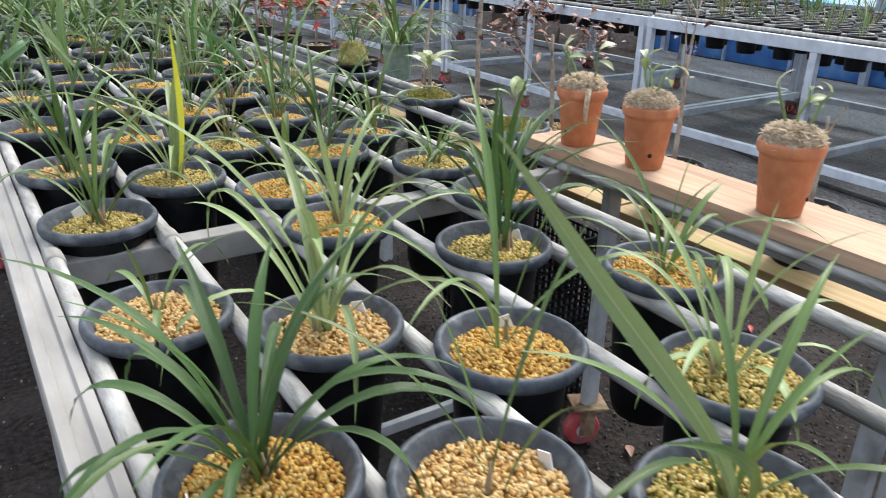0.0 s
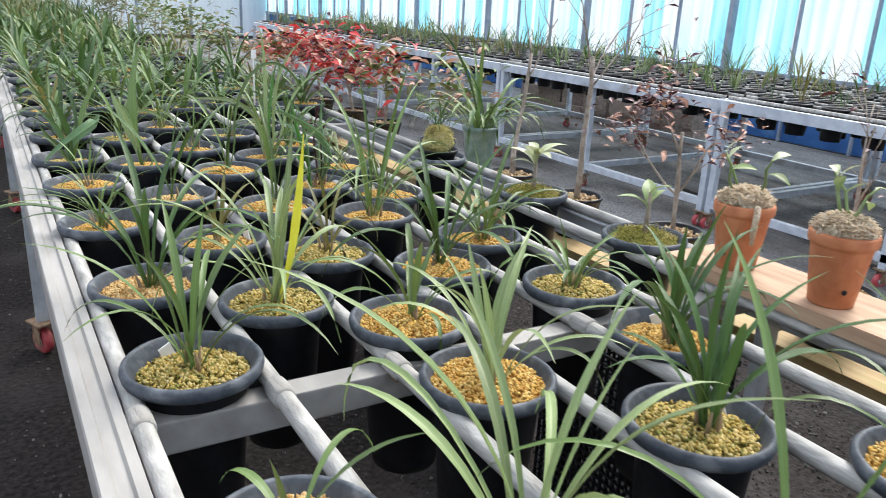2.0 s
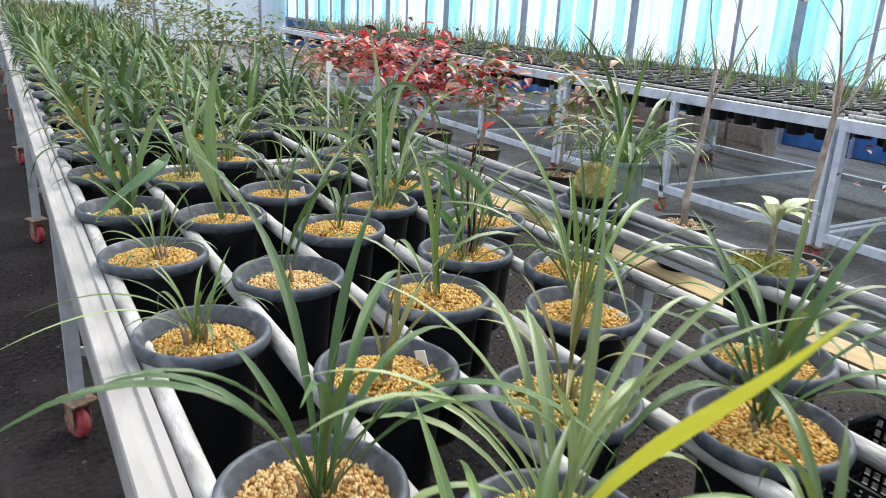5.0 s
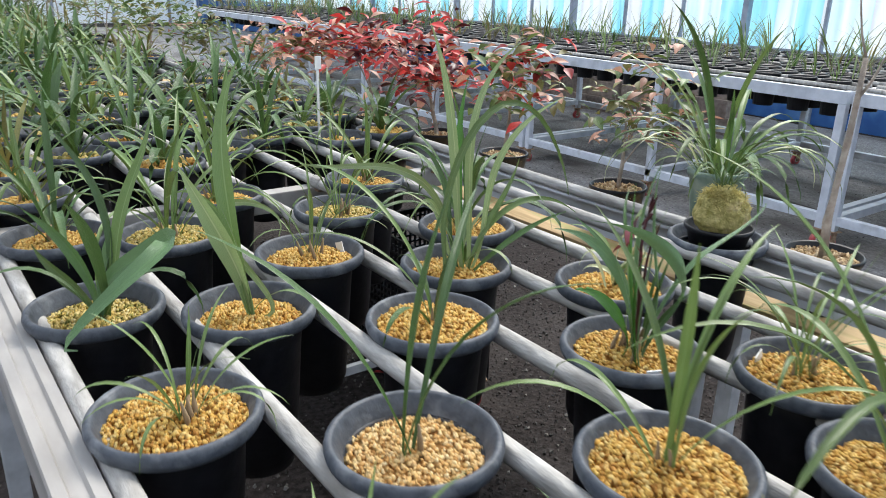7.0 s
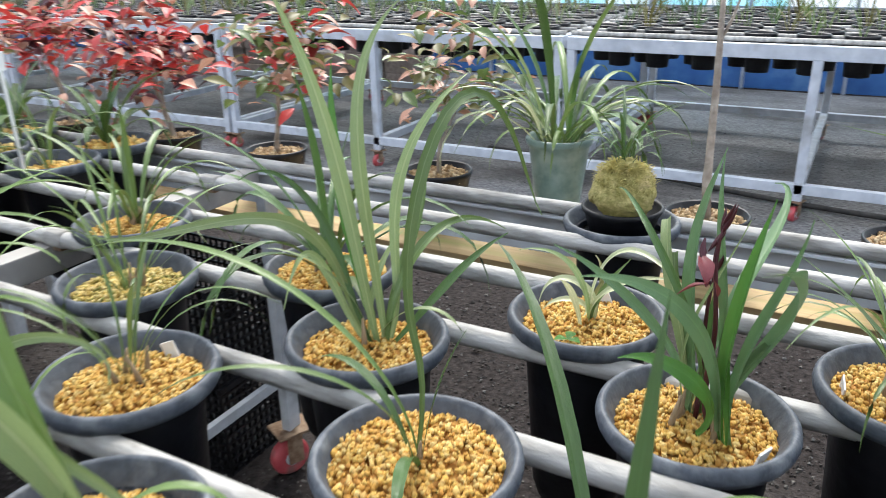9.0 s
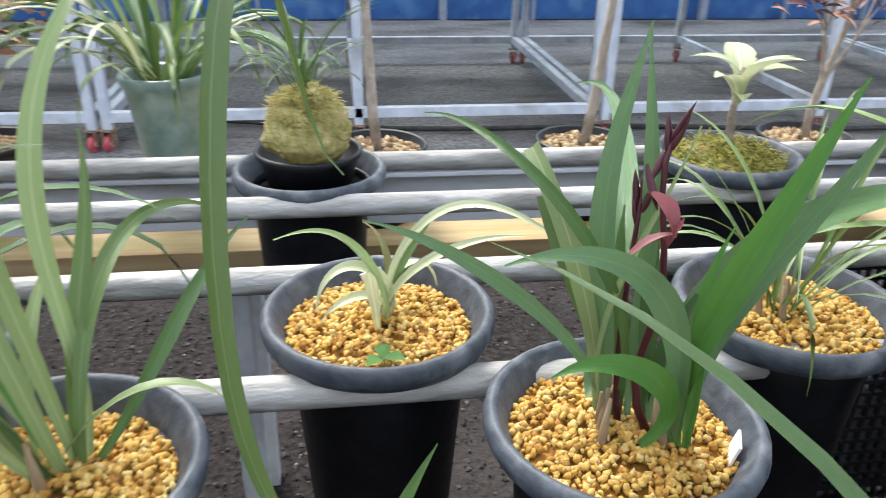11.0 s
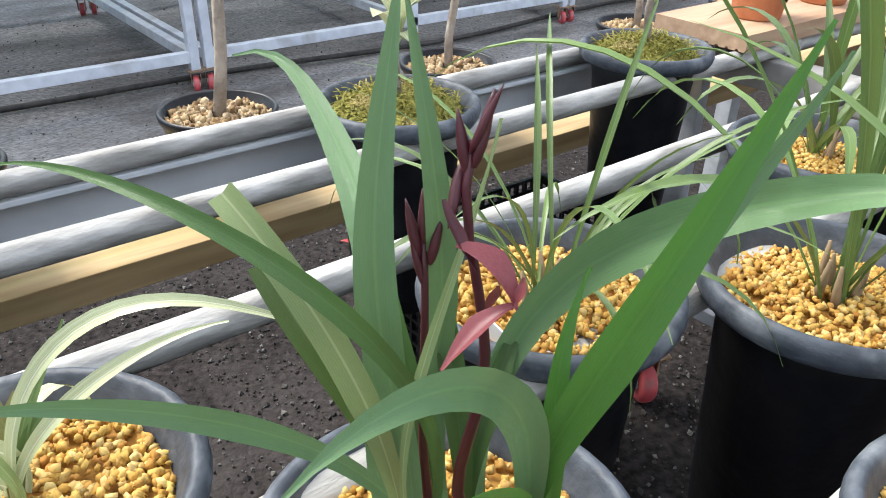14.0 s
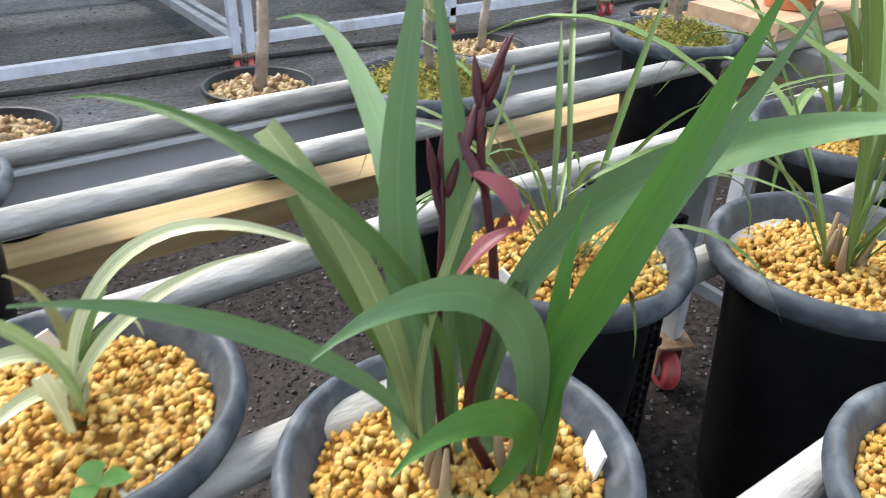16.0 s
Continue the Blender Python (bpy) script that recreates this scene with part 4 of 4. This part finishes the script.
def mossy_pot(x, y, label, leaf_mesh, n, size, stem, seed):
    rng = random.Random(seed)
    root = thing("mossy_potted_plant", label, "potted plant", (x, y, POT_TOP))
    part("rim", RIM_MESH, root)
    part("pot", BODY_MESH, root)
    part("moss", MOSSBED, root, pose(0, 0, -0.014))
    part("moss_fuzz", MOSSFIB, root, pose(0, 0, -0.016))["kind"] = "stuff"
    part("stem", tube([(0, 0, -0.01), (0.004, 0.002, stem * 0.5), (0, 0, stem)], [0.006, 0.005, 0.003], BARK, 8), root)
    for k in range(n):
        part("leaf", leaf_mesh, root, pose(0, 0, stem * rng.uniform(0.55, 1.0), 0, rng.uniform(-35, 15), 360 * k * 0.39 + rng.uniform(-20, 20)) @ Matrix.Scale(size * rng.uniform(0.7, 1.15), 4))
    return root


mossy_pot(1.105, 1.49, "small broad-leaved seedling in a mossy black pot", OVAL, 4, 0.07, 0.09, 4)
mossy_pot(1.113, 1.887, "pale-leaved young tree in a moss-topped black pot", OVAL_WHITE, 8, 0.085, 0.1, 9)

# the moss-ball orchid, in a smaller pot nested in a black one
ball = thing("moss_ball_orchid", "orchid on a tall moss mound in a nested black pot", "potted plant", (1.128, 2.39, POT_TOP - 0.01))
part("outer_rim", RIM_MESH, ball)
part("outer_pot", BODY_MESH, ball)
part("inner_pot", lathe([(0.0, -0.03), (0.045, -0.03), (0.056, 0.008), (0.06, 0.012), (0.062, 0.018), (0.059, 0.021), (0.056, 0.017), (0.05, 0.0), (0.0, 0.0)], BLACK, 32), ball)
bm = bmesh.new()
bmesh.ops.create_uvsphere(bm, u_segments=40, v_segments=28, radius=0.044)
for v in bm.verts:
    k = 1 + 0.16 * noise.noise(v.co * 50) + 0.08 * noise.noise(v.co * 140)
    w = 1.06 - 2.8 * v.co.z
    v.co = Vector((v.co.x * k * w, v.co.y * k * w, v.co.z * 1.05 * k + 0.045))
part("moss_mound", mesh_of(bm, MOSS_DRY), ball)
part("moss_fuzz", fibres(0.042, 1600, MOSS_DRY, 8, 0.008, 1.0), ball, pose(0, 0, 0.044))["kind"] = "stuff"
rng = random.Random(8)
for k in range(26):
    part("leaf", LEAVES["dark"][rng.choice((2, 3, 4, 5))], ball, pose(rng.uniform(-0.01, 0.01), rng.uniform(-0.01, 0.01), 0.085, 0, 0, k * 137.5) @ Matrix.Scale(rng.uniform(0.09, 0.15), 4))

# ---- deck board with three clay pots ----
bm = bmesh.new()
ridge = [(1.035, 0.8022), (1.035, 0.7785)]
for k in range(9):
    ridge += [(1.046 + 0.016 * k, 0.7785), (1.0475 + 0.016 * k, 0.7815), (1.0505 + 0.016 * k, 0.7815), (1.052 + 0.016 * k, 0.7785)]
ridge += [(1.19, 0.7785), (1.19, 0.8022)]
ends = [[bm.verts.new((x, y, z)) for x, z in ridge] for y in (-0.35, 1.365)]
for k in range(len(ridge)):
    j = (k + 1) % len(ridge)
    bm.faces.new((ends[0][k], ends[0][j], ends[1][j], ends[1][k]))
bm.faces.new(ends[0])
bm.faces.new(ends[1][::-1])
tagged(new("deck_board", mesh_of(bm, PLANK, False)), "pale grooved deck board lying across two pipes", "board")
CLAY = lathe([(0.0, 0.0), (0.036, 0.0), (0.039, 0.003), (0.052, 0.108), (0.0535, 0.111), (0.0565, 0.113), (0.0585, 0.118), (0.0585, 0.131), (0.0565, 0.135), (0.053, 0.135), (0.05, 0.125), (0.037, 0.01), (0.0, 0.01)], TERRA, 48)
SPHAG_MOUND = bmesh.new()
bmesh.ops.create_uvsphere(SPHAG_MOUND, u_segments=44, v_segments=26, radius=0.052)
for v in SPHAG_MOUND.verts:
    k = 1 + 0.22 * noise.noise(v.co * 70) + 0.12 * noise.noise(v.co * 180)
    v.co = Vector((v.co.x * k, v.co.y * k, max(-0.005, v.co.z * 0.62 * k)))
SPHAG_MOUND = mesh_of(SPHAG_MOUND, SPHAG)
SPHAG_FIB = fibres(0.053, 1500, SPHAG, 12, 0.006, 0.6, 0.0024)
HOLE = lathe([(0.0, 0.0), (0.005, 0.0), (0.006, 0.002), (0.003, 0.003), (0.0, 0.003)], BLACK, 12)
CANE = tube([(0, 0, 0), (0.006, 0.002, 0.03), (0.002, -0.004, 0.06), (0.008, 0, 0.085)], [0.0022, 0.003, 0.0028, 0.0018], LEAF_PALE, 8)
for k, (y, lean) in enumerate(((1.255, 0), (1.065, 1), (0.765, 2))):
    clay = thing("clay_pot", "slim terracotta pot topped with dry sphagnum and canes", "potted plant", (1.095, y, 0.8022), "clay pots on the board", 50 * k)
    clay.matrix_basis = clay.matrix_basis @ Matrix.Scale(0.9, 4)
    part("pot", CLAY, clay)
    part("sphagnum", SPHAG_MOUND, clay, pose(0, 0, 0.13))
    part("sphagnum_fuzz", SPHAG_FIB, clay, pose(0, 0, 0.131))["kind"] = "stuff"
    if k == 0:
        part("hanging_moss", tube([(0.03, -0.05, 0.14), (0.032, -0.061, 0.12), (0.03, -0.062, 0.09), (0.031, -0.06, 0.065)], [0.006, 0.007, 0.006, 0.003], SPHAG, 8, 0.5), clay, Matrix.Rotation(radians(-60), 4, "Z"))
    part("drain_hole", HOLE, clay, pose(-0.0435, -0.004, 0.035, 0, -83, 0) @ Matrix.Scale(0.8, 4))
    rng = random.Random(40 + k)
    for j in range(3):
        c = part("cane", CANE, clay, pose(rng.uniform(-0.02, 0.02), rng.uniform(-0.02, 0.02), 0.15, rng.uniform(-30, 30), rng.uniform(-30, 30), 120 * j))
        for q in range(2):
            part("leaf", OVAL_WHITE if q else OVAL, c, pose(0.004, 0, 0.05 + 0.03 * q, 0, rng.uniform(-30, 10), rng.uniform(0, 360)) @ Matrix.Scale(rng.uniform(0.03, 0.055), 4))

# ---- the plank shelf beyond the bench, and its trees ----
shelf = thing("plank_shelf", "low shelf of stained yellow planks along the bench", "shelf")
for k in range(2):
    for y0, y1 in ((-1.4, 1.28), (1.29, 3.96), (3.97, 6.6), (6.61, 9.3), (9.31, 12.0)):
        x = 1.248 + 0.148 * k
        part("plank", box(x, y0, 0.585, x + 0.143, y1, 0.62, OLD_PLANK, 0.002), shelf)
for y in (-1.2, 0.6, 2.5, 4.4, 6.3, 8.4, 10.6):
    for x in (1.3, 1.46):
        part("trestle_leg", box(x, y, 0, x + 0.04, y + 0.04, 0.55, STEEL, 0.002), shelf)
    part("crossbar", box(1.27, y, 0.5505, 1.53, y + 0.04, 0.5845, STEEL, 0.002), shelf)

BOWL = lathe([(0.0, 0.0), (0.06, 0.0), (0.064, 0.004), (0.09, 0.115), (0.094, 0.118), (0.096, 0.126), (0.093, 0.13), (0.088, 0.127), (0.084, 0.11), (0.0, 0.105)], BLACK, 40)
BOWL_GRIT = grains_mesh(0.084, 0.007, island_material("bonsai_grit", [(0.2, 0.11, 0.05), (0.42, 0.27, 0.12), (0.62, 0.5, 0.32), (0.26, 0.15, 0.06), (0.5, 0.36, 0.18), (0.14, 0.08, 0.04)]), 31, 380)
MAPLE = {}
for nm, mt in (("red", REDLEAF), ("pink", PINKLEAF), ("maroon", MAROON), ("olive", LEAF_OLIVE), ("green", LEAF)):
    b2 = bmesh.new()
    add_blade(b2, [(0, 0, 0), (0.3, 0, 0.1), (0.65, 0, 0.06), (1, 0, -0.12)], 0.46, n=6, fold=0.3, start=0.15)
    MAPLE[nm] = mesh_of(b2, mt, "leaf")


def grow(rng, p, d, length, r, depth, out, tips):
    """A tapering limb with kinks that forks into smaller limbs."""
    pts, rad = [p.copy()], [r]
    for k in range(5):
        d = (d + Vector((rng.uniform(-1, 1), rng.uniform(-1, 1), rng.uniform(-0.3, 0.6))) * (0.09 if r > 0.0068 else 0.17)).normalized()
        p = p + d * length / 5
        pts.append(p.copy())
        rad.append(r * (1 - 0.1 * (k + 1)))
    out.append((pts, rad))
    if depth == 0:
        tips.append((pts[-1], d))
        tips.append((pts[-3], d))
        return
    for _ in range(rng.choice((2, 3))):
        k = rng.randint(2, 5)
        e = (d + Vector((rng.uniform(-1, 1), rng.uniform(-1, 1), rng.uniform(-0.2, 0.8))) * 0.9).normalized()
        grow(rng, pts[k], e, length * rng.uniform(0.5, 0.75), rad[k] * 0.6, depth - 1, out, tips)


SLIM = Matrix.Diagonal((0.76, 0.76, 0.9, 1))


def shelf_tree(y, label, height, r, leaf, per_tip, size, seed, depth=2, x=1.35, category="tree", far=False):
    rng = random.Random(seed)
    root = thing("potted_tree", label, category, (x, y, 0.62), "trees on the plank shelf")
    part("bowl", BOWL, root, SLIM)
    part("grit", BOWL_GRIT, root, SLIM @ pose(0, 0, 0.112, 0, 0, seed * 30))["kind"] = "stuff"
    limbs, tips = [], []
    grow(rng, Vector((0, 0, 0.1)), Vector((rng.uniform(-0.07, 0.07), rng.uniform(-0.07, 0.07), 1)), height, r, depth, limbs, tips)
    for k, (pts, rad) in enumerate(limbs):
        part("trunk" if k == 0 else "limb", tube(pts, rad, BARK, 8 if k == 0 else 5, 0.55), root)
    if per_tip:
        bm_sets = {}
        for p, d in tips:
            for _ in range(per_tip):
                q = p + Vector((rng.gauss(0, 1), rng.gauss(0, 1), rng.gauss(0, 0.6))) * size * 1.1
                m = Matrix.Translation(q) @ Euler((rng.uniform(-0.6, 0.6), rng.uniform(-0.7, 0.5), rng.uniform(0, 6.28))).to_matrix().to_4x4() @ Matrix.Scale(size * rng.uniform(0.5, 1.1), 4)
                bm_sets.setdefault(rng.choice(leaf), []).append(m)
        for nm, ms in bm_sets.items():
            if far:
                crown = bmesh.new()
                for m in ms:
                    n0 = len(crown.verts)
                    crown.from_mesh(MAPLE[nm])
                    crown.verts.ensure_lookup_table()
                    for v in crown.verts[n0:]:
                        v.co = m @ v.co
                part("foliage", mesh_of(crown, MAPLE[nm].materials[0], "leaf"), root)["kind"] = "stuff"
                continue
            for m in ms:
                part("leaf", MAPLE[nm], root, m)
    return root


shelf_tree(0.86, "bare young tree in a shallow grey pot of grit", 0.2, 0.006, (), 0, 0.03, 1, 1)
shelf_tree(1.2, "bare twiggy tree in a shallow grey pot", 0.26, 0.007, ("maroon",), 1, 0.03, 2, 2)
shelf_tree(1.63, "small maroon-leaved maple in a grey pot of grit", 0.26, 0.007, ("maroon", "maroon", "pink"), 20, 0.03, 3, 2)
shelf_tree(1.99, "bare grey sapling in a shallow pot of grit", 0.4, 0.0085, ("maroon",), 1, 0.03, 4, 2)
shelf_tree(2.3, "slim bare sapling in a shallow pot of grit", 0.38, 0.0085, ("maroon",), 0, 0.03, 5, 2)
shelf_tree(2.86, "shrub with faded pink and olive leaves", 0.17, 0.006, ("pink", "olive", "green", "green"), 14, 0.055, 6, 2, 1.4, "shrub")
shelf_tree(3.3, "shrub with olive and red leaves", 0.2, 0.007, ("olive", "pink", "red", "green"), 17, 0.06, 7, 2, 1.4, "shrub")
shelf_tree(3.65, "low shrub with bright red autumn leaves", 0.19, 0.008, ("red", "red", "pink", "maroon"), 24, 0.064, 8, 2, 1.41, "shrub")
shelf_tree(4.05, "bushy shrub with bright red autumn leaves", 0.18, 0.008, ("red", "pink", "red", "maroon"), 24, 0.064, 9, 2, 1.41, "shrub")
shelf_tree(4.5, "bushy shrub with red and faded pink leaves", 0.16, 0.008, ("red", "pink", "pink", "olive"), 22, 0.064, 10, 2, 1.41, "shrub")
shelf_tree(5.0, "shrub with faded pink autumn leaves", 0.13, 0.008, ("pink", "pink", "olive", "green"), 14, 0.062, 13, 2, 1.41, "shrub")

rng = random.Random(88)
for k in range(11):
    shelf_tree(5.45 + 0.56 * k, "leafy green and olive shrub in a dark pot", rng.uniform(0.16, 0.3), 0.007, rng.choice((("green", "green", "olive"), ("olive", "green", "olive"), ("green", "green", "green", "pink"))), 13, rng.uniform(0.055, 0.085), 60 + k, 2, rng.uniform(1.32, 1.42), "shrub", True)

# fallen leaves under the bench
rng = random.Random(61)
for x, y in ((1.06, 3.5), (0.94, 3.25), (1.29, 3.26), (1.24, 1.11), (1.7, 2.2), (2.1, 1.4), (1.9, 3.0), (2.5, 2.3)):
    fallen = new("fallen_leaf", MAPLE[rng.choice(("pink", "red", "olive"))])
    fallen.matrix_basis = pose(x, y, 0.012, rng.uniform(-8, 8), rng.uniform(-8, 8), rng.uniform(0, 360)) @ Matrix.Scale(rng.uniform(0.04, 0.06), 4)
    tagged(fallen, "dry reddish fallen leaf lying on the soil", "leaf", "fallen leaves")

# the glazed pot with a large arching orchid
vase = thing("glazed_pot_orchid", "large arching orchid in a green glazed pot with pierced foot", "potted plant", (1.42, 2.6, 0.62))
part("pot", lathe([(r * 0.78, z * 1.3) for r, z in ((0.0, 0.0), (0.062, 0.0), (0.066, 0.012), (0.058, 0.022), (0.052, 0.03), (0.056, 0.05), (0.066, 0.1), (0.075, 0.145), (0.082, 0.15), (0.084, 0.157), (0.08, 0.161), (0.072, 0.157), (0.066, 0.13), (0.0, 0.128))], GLAZE, 44), vase)
part("pumice", GRAIN[0], vase, pose(0, 0, 0.172) @ Matrix.Scale(0.74, 4))["kind"] = "stuff"
rng = random.Random(17)
for k in range(46):
    kind = rng.choice(("mid", "dark", "dark", "pale", "mid", "white"))
    length = rng.uniform(0.26, 0.46)
    part("leaf", LEAVES[kind][rng.choice((1, 2, 3, 4, 4, 5, 5))], vase, pose(rng.uniform(-0.02, 0.02), rng.uniform(-0.02, 0.02), 0.168, 0, 0, k * 137.5) @ Matrix.Scale(length, 4))

# ---- crates under the bench ----
def crate(x, y, z, label):
    """A black mesh crate: slotted sides with real holes between crossing bars."""
    root = thing("mesh_crate", label, "crate", (x, y, z))
    w, d, h = 0.26, 0.36, 0.24
    for sx in (0, w):
        bm = bmesh.new()
        for k in range(19):
            box_bm(sx - 0.004, d * k / 18 - 0.0025, 0, sx + 0.004, d * k / 18 + 0.0025, h, 0, bm)
        for k in range(12):
            box_bm(sx - 0.0035, 0, h * k / 11 - 0.003, sx + 0.0035, d, h * k / 11 + 0.003, 0, bm)
        part("side_grille", mesh_of(bm, BLACK, False), root)
    for sy in (0, d):
        bm = bmesh.new()
        for k in range(14):
            box_bm(w * k / 13 - 0.0025, sy - 0.004, 0, w * k / 13 + 0.0025, sy + 0.004, h, 0, bm)
        for k in range(12):
            box_bm(0, sy - 0.0035, h * k / 11 - 0.003, w, sy + 0.0035, h * k / 11 + 0.003, 0, bm)
        part("end_grille", mesh_of(bm, BLACK, False), root)
    part("floor", box(0, 0, 0.002, w, d, 0.008, BLACK, 0), root)
    part("top_rim", box(-0.008, -0.008, h - 0.012, w + 0.008, 0.004, h + 0.004, BLACK, 0.002), root)
    part("top_rim", box(-0.008, d - 0.004, h - 0.012, w + 0.008, d + 0.008, h + 0.004, BLACK, 0.002), root)
    return root


for x, y, z in ((1.1, 1.4, 0.0), (1.1, 1.4, 0.245), (1.1, 3.28, 0.0), (1.1, 3.28, 0.245)):
    crate(x, y, z, "black plastic mesh crate standing under the bench")

# a hose along the aisle
part_pts = [(3.63 + 0.06 * ((1.3 - 0.16 * k) ** 2) + 0.04 * math.sin(k * 0.6), -1.9 + 0.22 * k, 0.026) for k in range(28)]
tagged(new("hose", tube(part_pts, 0.013, HOSE, 8)), "thin black hose lying along the aisle", "hose")

# ---- rear benches ----
RX0, RX1, RT = 3.57, 5.27, 0.765
SMALLPOT = lathe([(0.0, -0.17), (0.05, -0.17), (0.062, -0.02), (0.068, -0.018), (0.07, -0.004), (0.066, 0.0), (0.06, -0.004), (0.056, -0.03), (0.0, -0.03)], BLACK, 16)
SPRIGS = []
for k in range(6):
    rng = random.Random(500 + k)
    bm = bmesh.new()
    for j in range(rng.choice((4, 6, 9))):
        add_blade(bm, arch(rng.uniform(0, 6.28), rng.uniform(0.1, 0.3), rng.uniform(0.05, 0.5), rng.uniform(0.2, 1.2)), 0.009, n=5)
    SPRIGS.append(mesh_of(bm, (LEAF, LEAF_DARK, LEAF_OLIVE, LEAF, LEAF_PALE, LEAF_DARK)[k], "leaf"))


rest_pots, rest_leaves = [], []


def rear_bench(y0, y1, seed):
    b = thing("rear_bench", "pale painted steel bench crowded with small black pots", "bench", (0, 0, 0), "rear benches")
    s_ = 0.04
    for x in (RX0, RX1 - s_):
        part("top_rail", box(x, y0, RT - 0.06, x + s_, y1, RT, FRAME, 0.003), b)
        part("bottom_rail", box(x, y0 + s_, 0.13, x + s_, y1 - s_, 0.175, FRAME, 0.003), b)
        for y in (y0, (y0 + y1) / 2 - s_ / 2, y1 - s_):
            part("leg", box(x, y, 0.098, x + s_, y + s_, RT - 0.0602, FRAME, 0.003), b)
            castor(x + s_ / 2, y + s_ / 2, b, 70)
    for y in (y0, (y0 + y1) / 2 - s_ / 2, y1 - s_):
        part("end_rail", box(RX0 + s_, y, RT - 0.0605, RX1 - s_, y + s_, RT - 0.001, FRAME, 0.003), b)
        part("low_crossbar", box(RX0 + s_, y, 0.131, RX1 - s_, y + s_, 0.174, FRAME, 0.003), b)
    for k in range(11):
        x = RX0 + 0.06 + k * 0.153
        part("pipe", tube([(x, y0 + 0.002, RT + 0.012), (x, y1 - 0.002, RT + 0.012)], 0.011, PIPE, 8), b)
    rng = random.Random(seed)
    for c in range(10):
        y = y0 + 0.1 + rng.uniform(0, 0.08)
        while y < y1 - 0.07:
            leafy, turn_, size_ = rng.random() < 0.6, rng.uniform(0, 360), rng.uniform(0.7, 1.2)
            sprig = SPRIGS[rng.randrange(6)]
            if c > 4 or y0 > 8 or y1 < 0:
                spot = (RX0 + 0.137 + 0.153 * c, y, RT + 0.035)
                rest_pots.append(pose(*spot))
                if leafy:
                    rest_leaves.append((sprig, pose(spot[0], spot[1], spot[2] - 0.03, 0, 0, turn_) @ Matrix.Scale(size_, 4)))
                y += rng.uniform(0.15, 0.24)
                continue
            root = thing("small_potted_orchid", "small orchid seedling in a black pot on the rear bench", "potted plant", (RX0 + 0.137 + 0.153 * c, y, RT + 0.035), "seedlings on the rear benches")
            part("pot", SMALLPOT, root)
            if leafy:
                part("foliage", sprig, root, pose(0, 0, -0.03, 0, 0, turn_) @ Matrix.Scale(size_, 4))
            y += rng.uniform(0.15, 0.24)


for k in range(-2, 5):
    rear_bench(1.17 + 2.2 * k + 0.012, 1.17 + 2.2 * (k + 1) - 0.012, 900 + k)


def joined(name, pairs, label):
    """Many copies of meshes joined into one object."""
    verts, faces, mats, which = [], [], [], []
    for me, m in pairs:
        base = len(verts)
        verts += [m @ v.co for v in me.vertices]
        faces += [[base + i for i in f.vertices] for f in me.polygons]
        if me.materials[0] not in mats:
            mats.append(me.materials[0])
        which += [mats.index(me.materials[0])] * len(me.polygons)
    me = bpy.data.meshes.new("mesh")
    me.from_pydata(verts, [], faces)
    for mt in mats:
        me.materials.append(mt)
    for f, w in zip(me.polygons, which):
        f.material_index, f.use_smooth = w, True
    tagged(new(name, me), label, "plants", kind="stuff")


joined("rear_pots", [(SMALLPOT, m) for m in rest_pots], "rows of small black pots further back on the benches")
joined("rear_seedlings", rest_leaves, "thin orchid seedlings further back on the benches")

# stacked blocks by the wall
stack = thing("block_stack", "stack of weathered brown concrete blocks by the wall", "blocks")
rng = random.Random(3)
BLOCK = box(-0.095, -0.19, 0, 0.095, 0.19, 0.15, BRICK, 0.006)
for col in range(7):
    for row in range(rng.choice((2, 3, 4, 4))):
        part("block", BLOCK, stack, pose(5.82 + rng.uniform(-0.03, 0.03), 5.6 + 0.4 * col + rng.uniform(-0.02, 0.02), 0.15 * row, 0, 0, rng.uniform(-4, 4)))
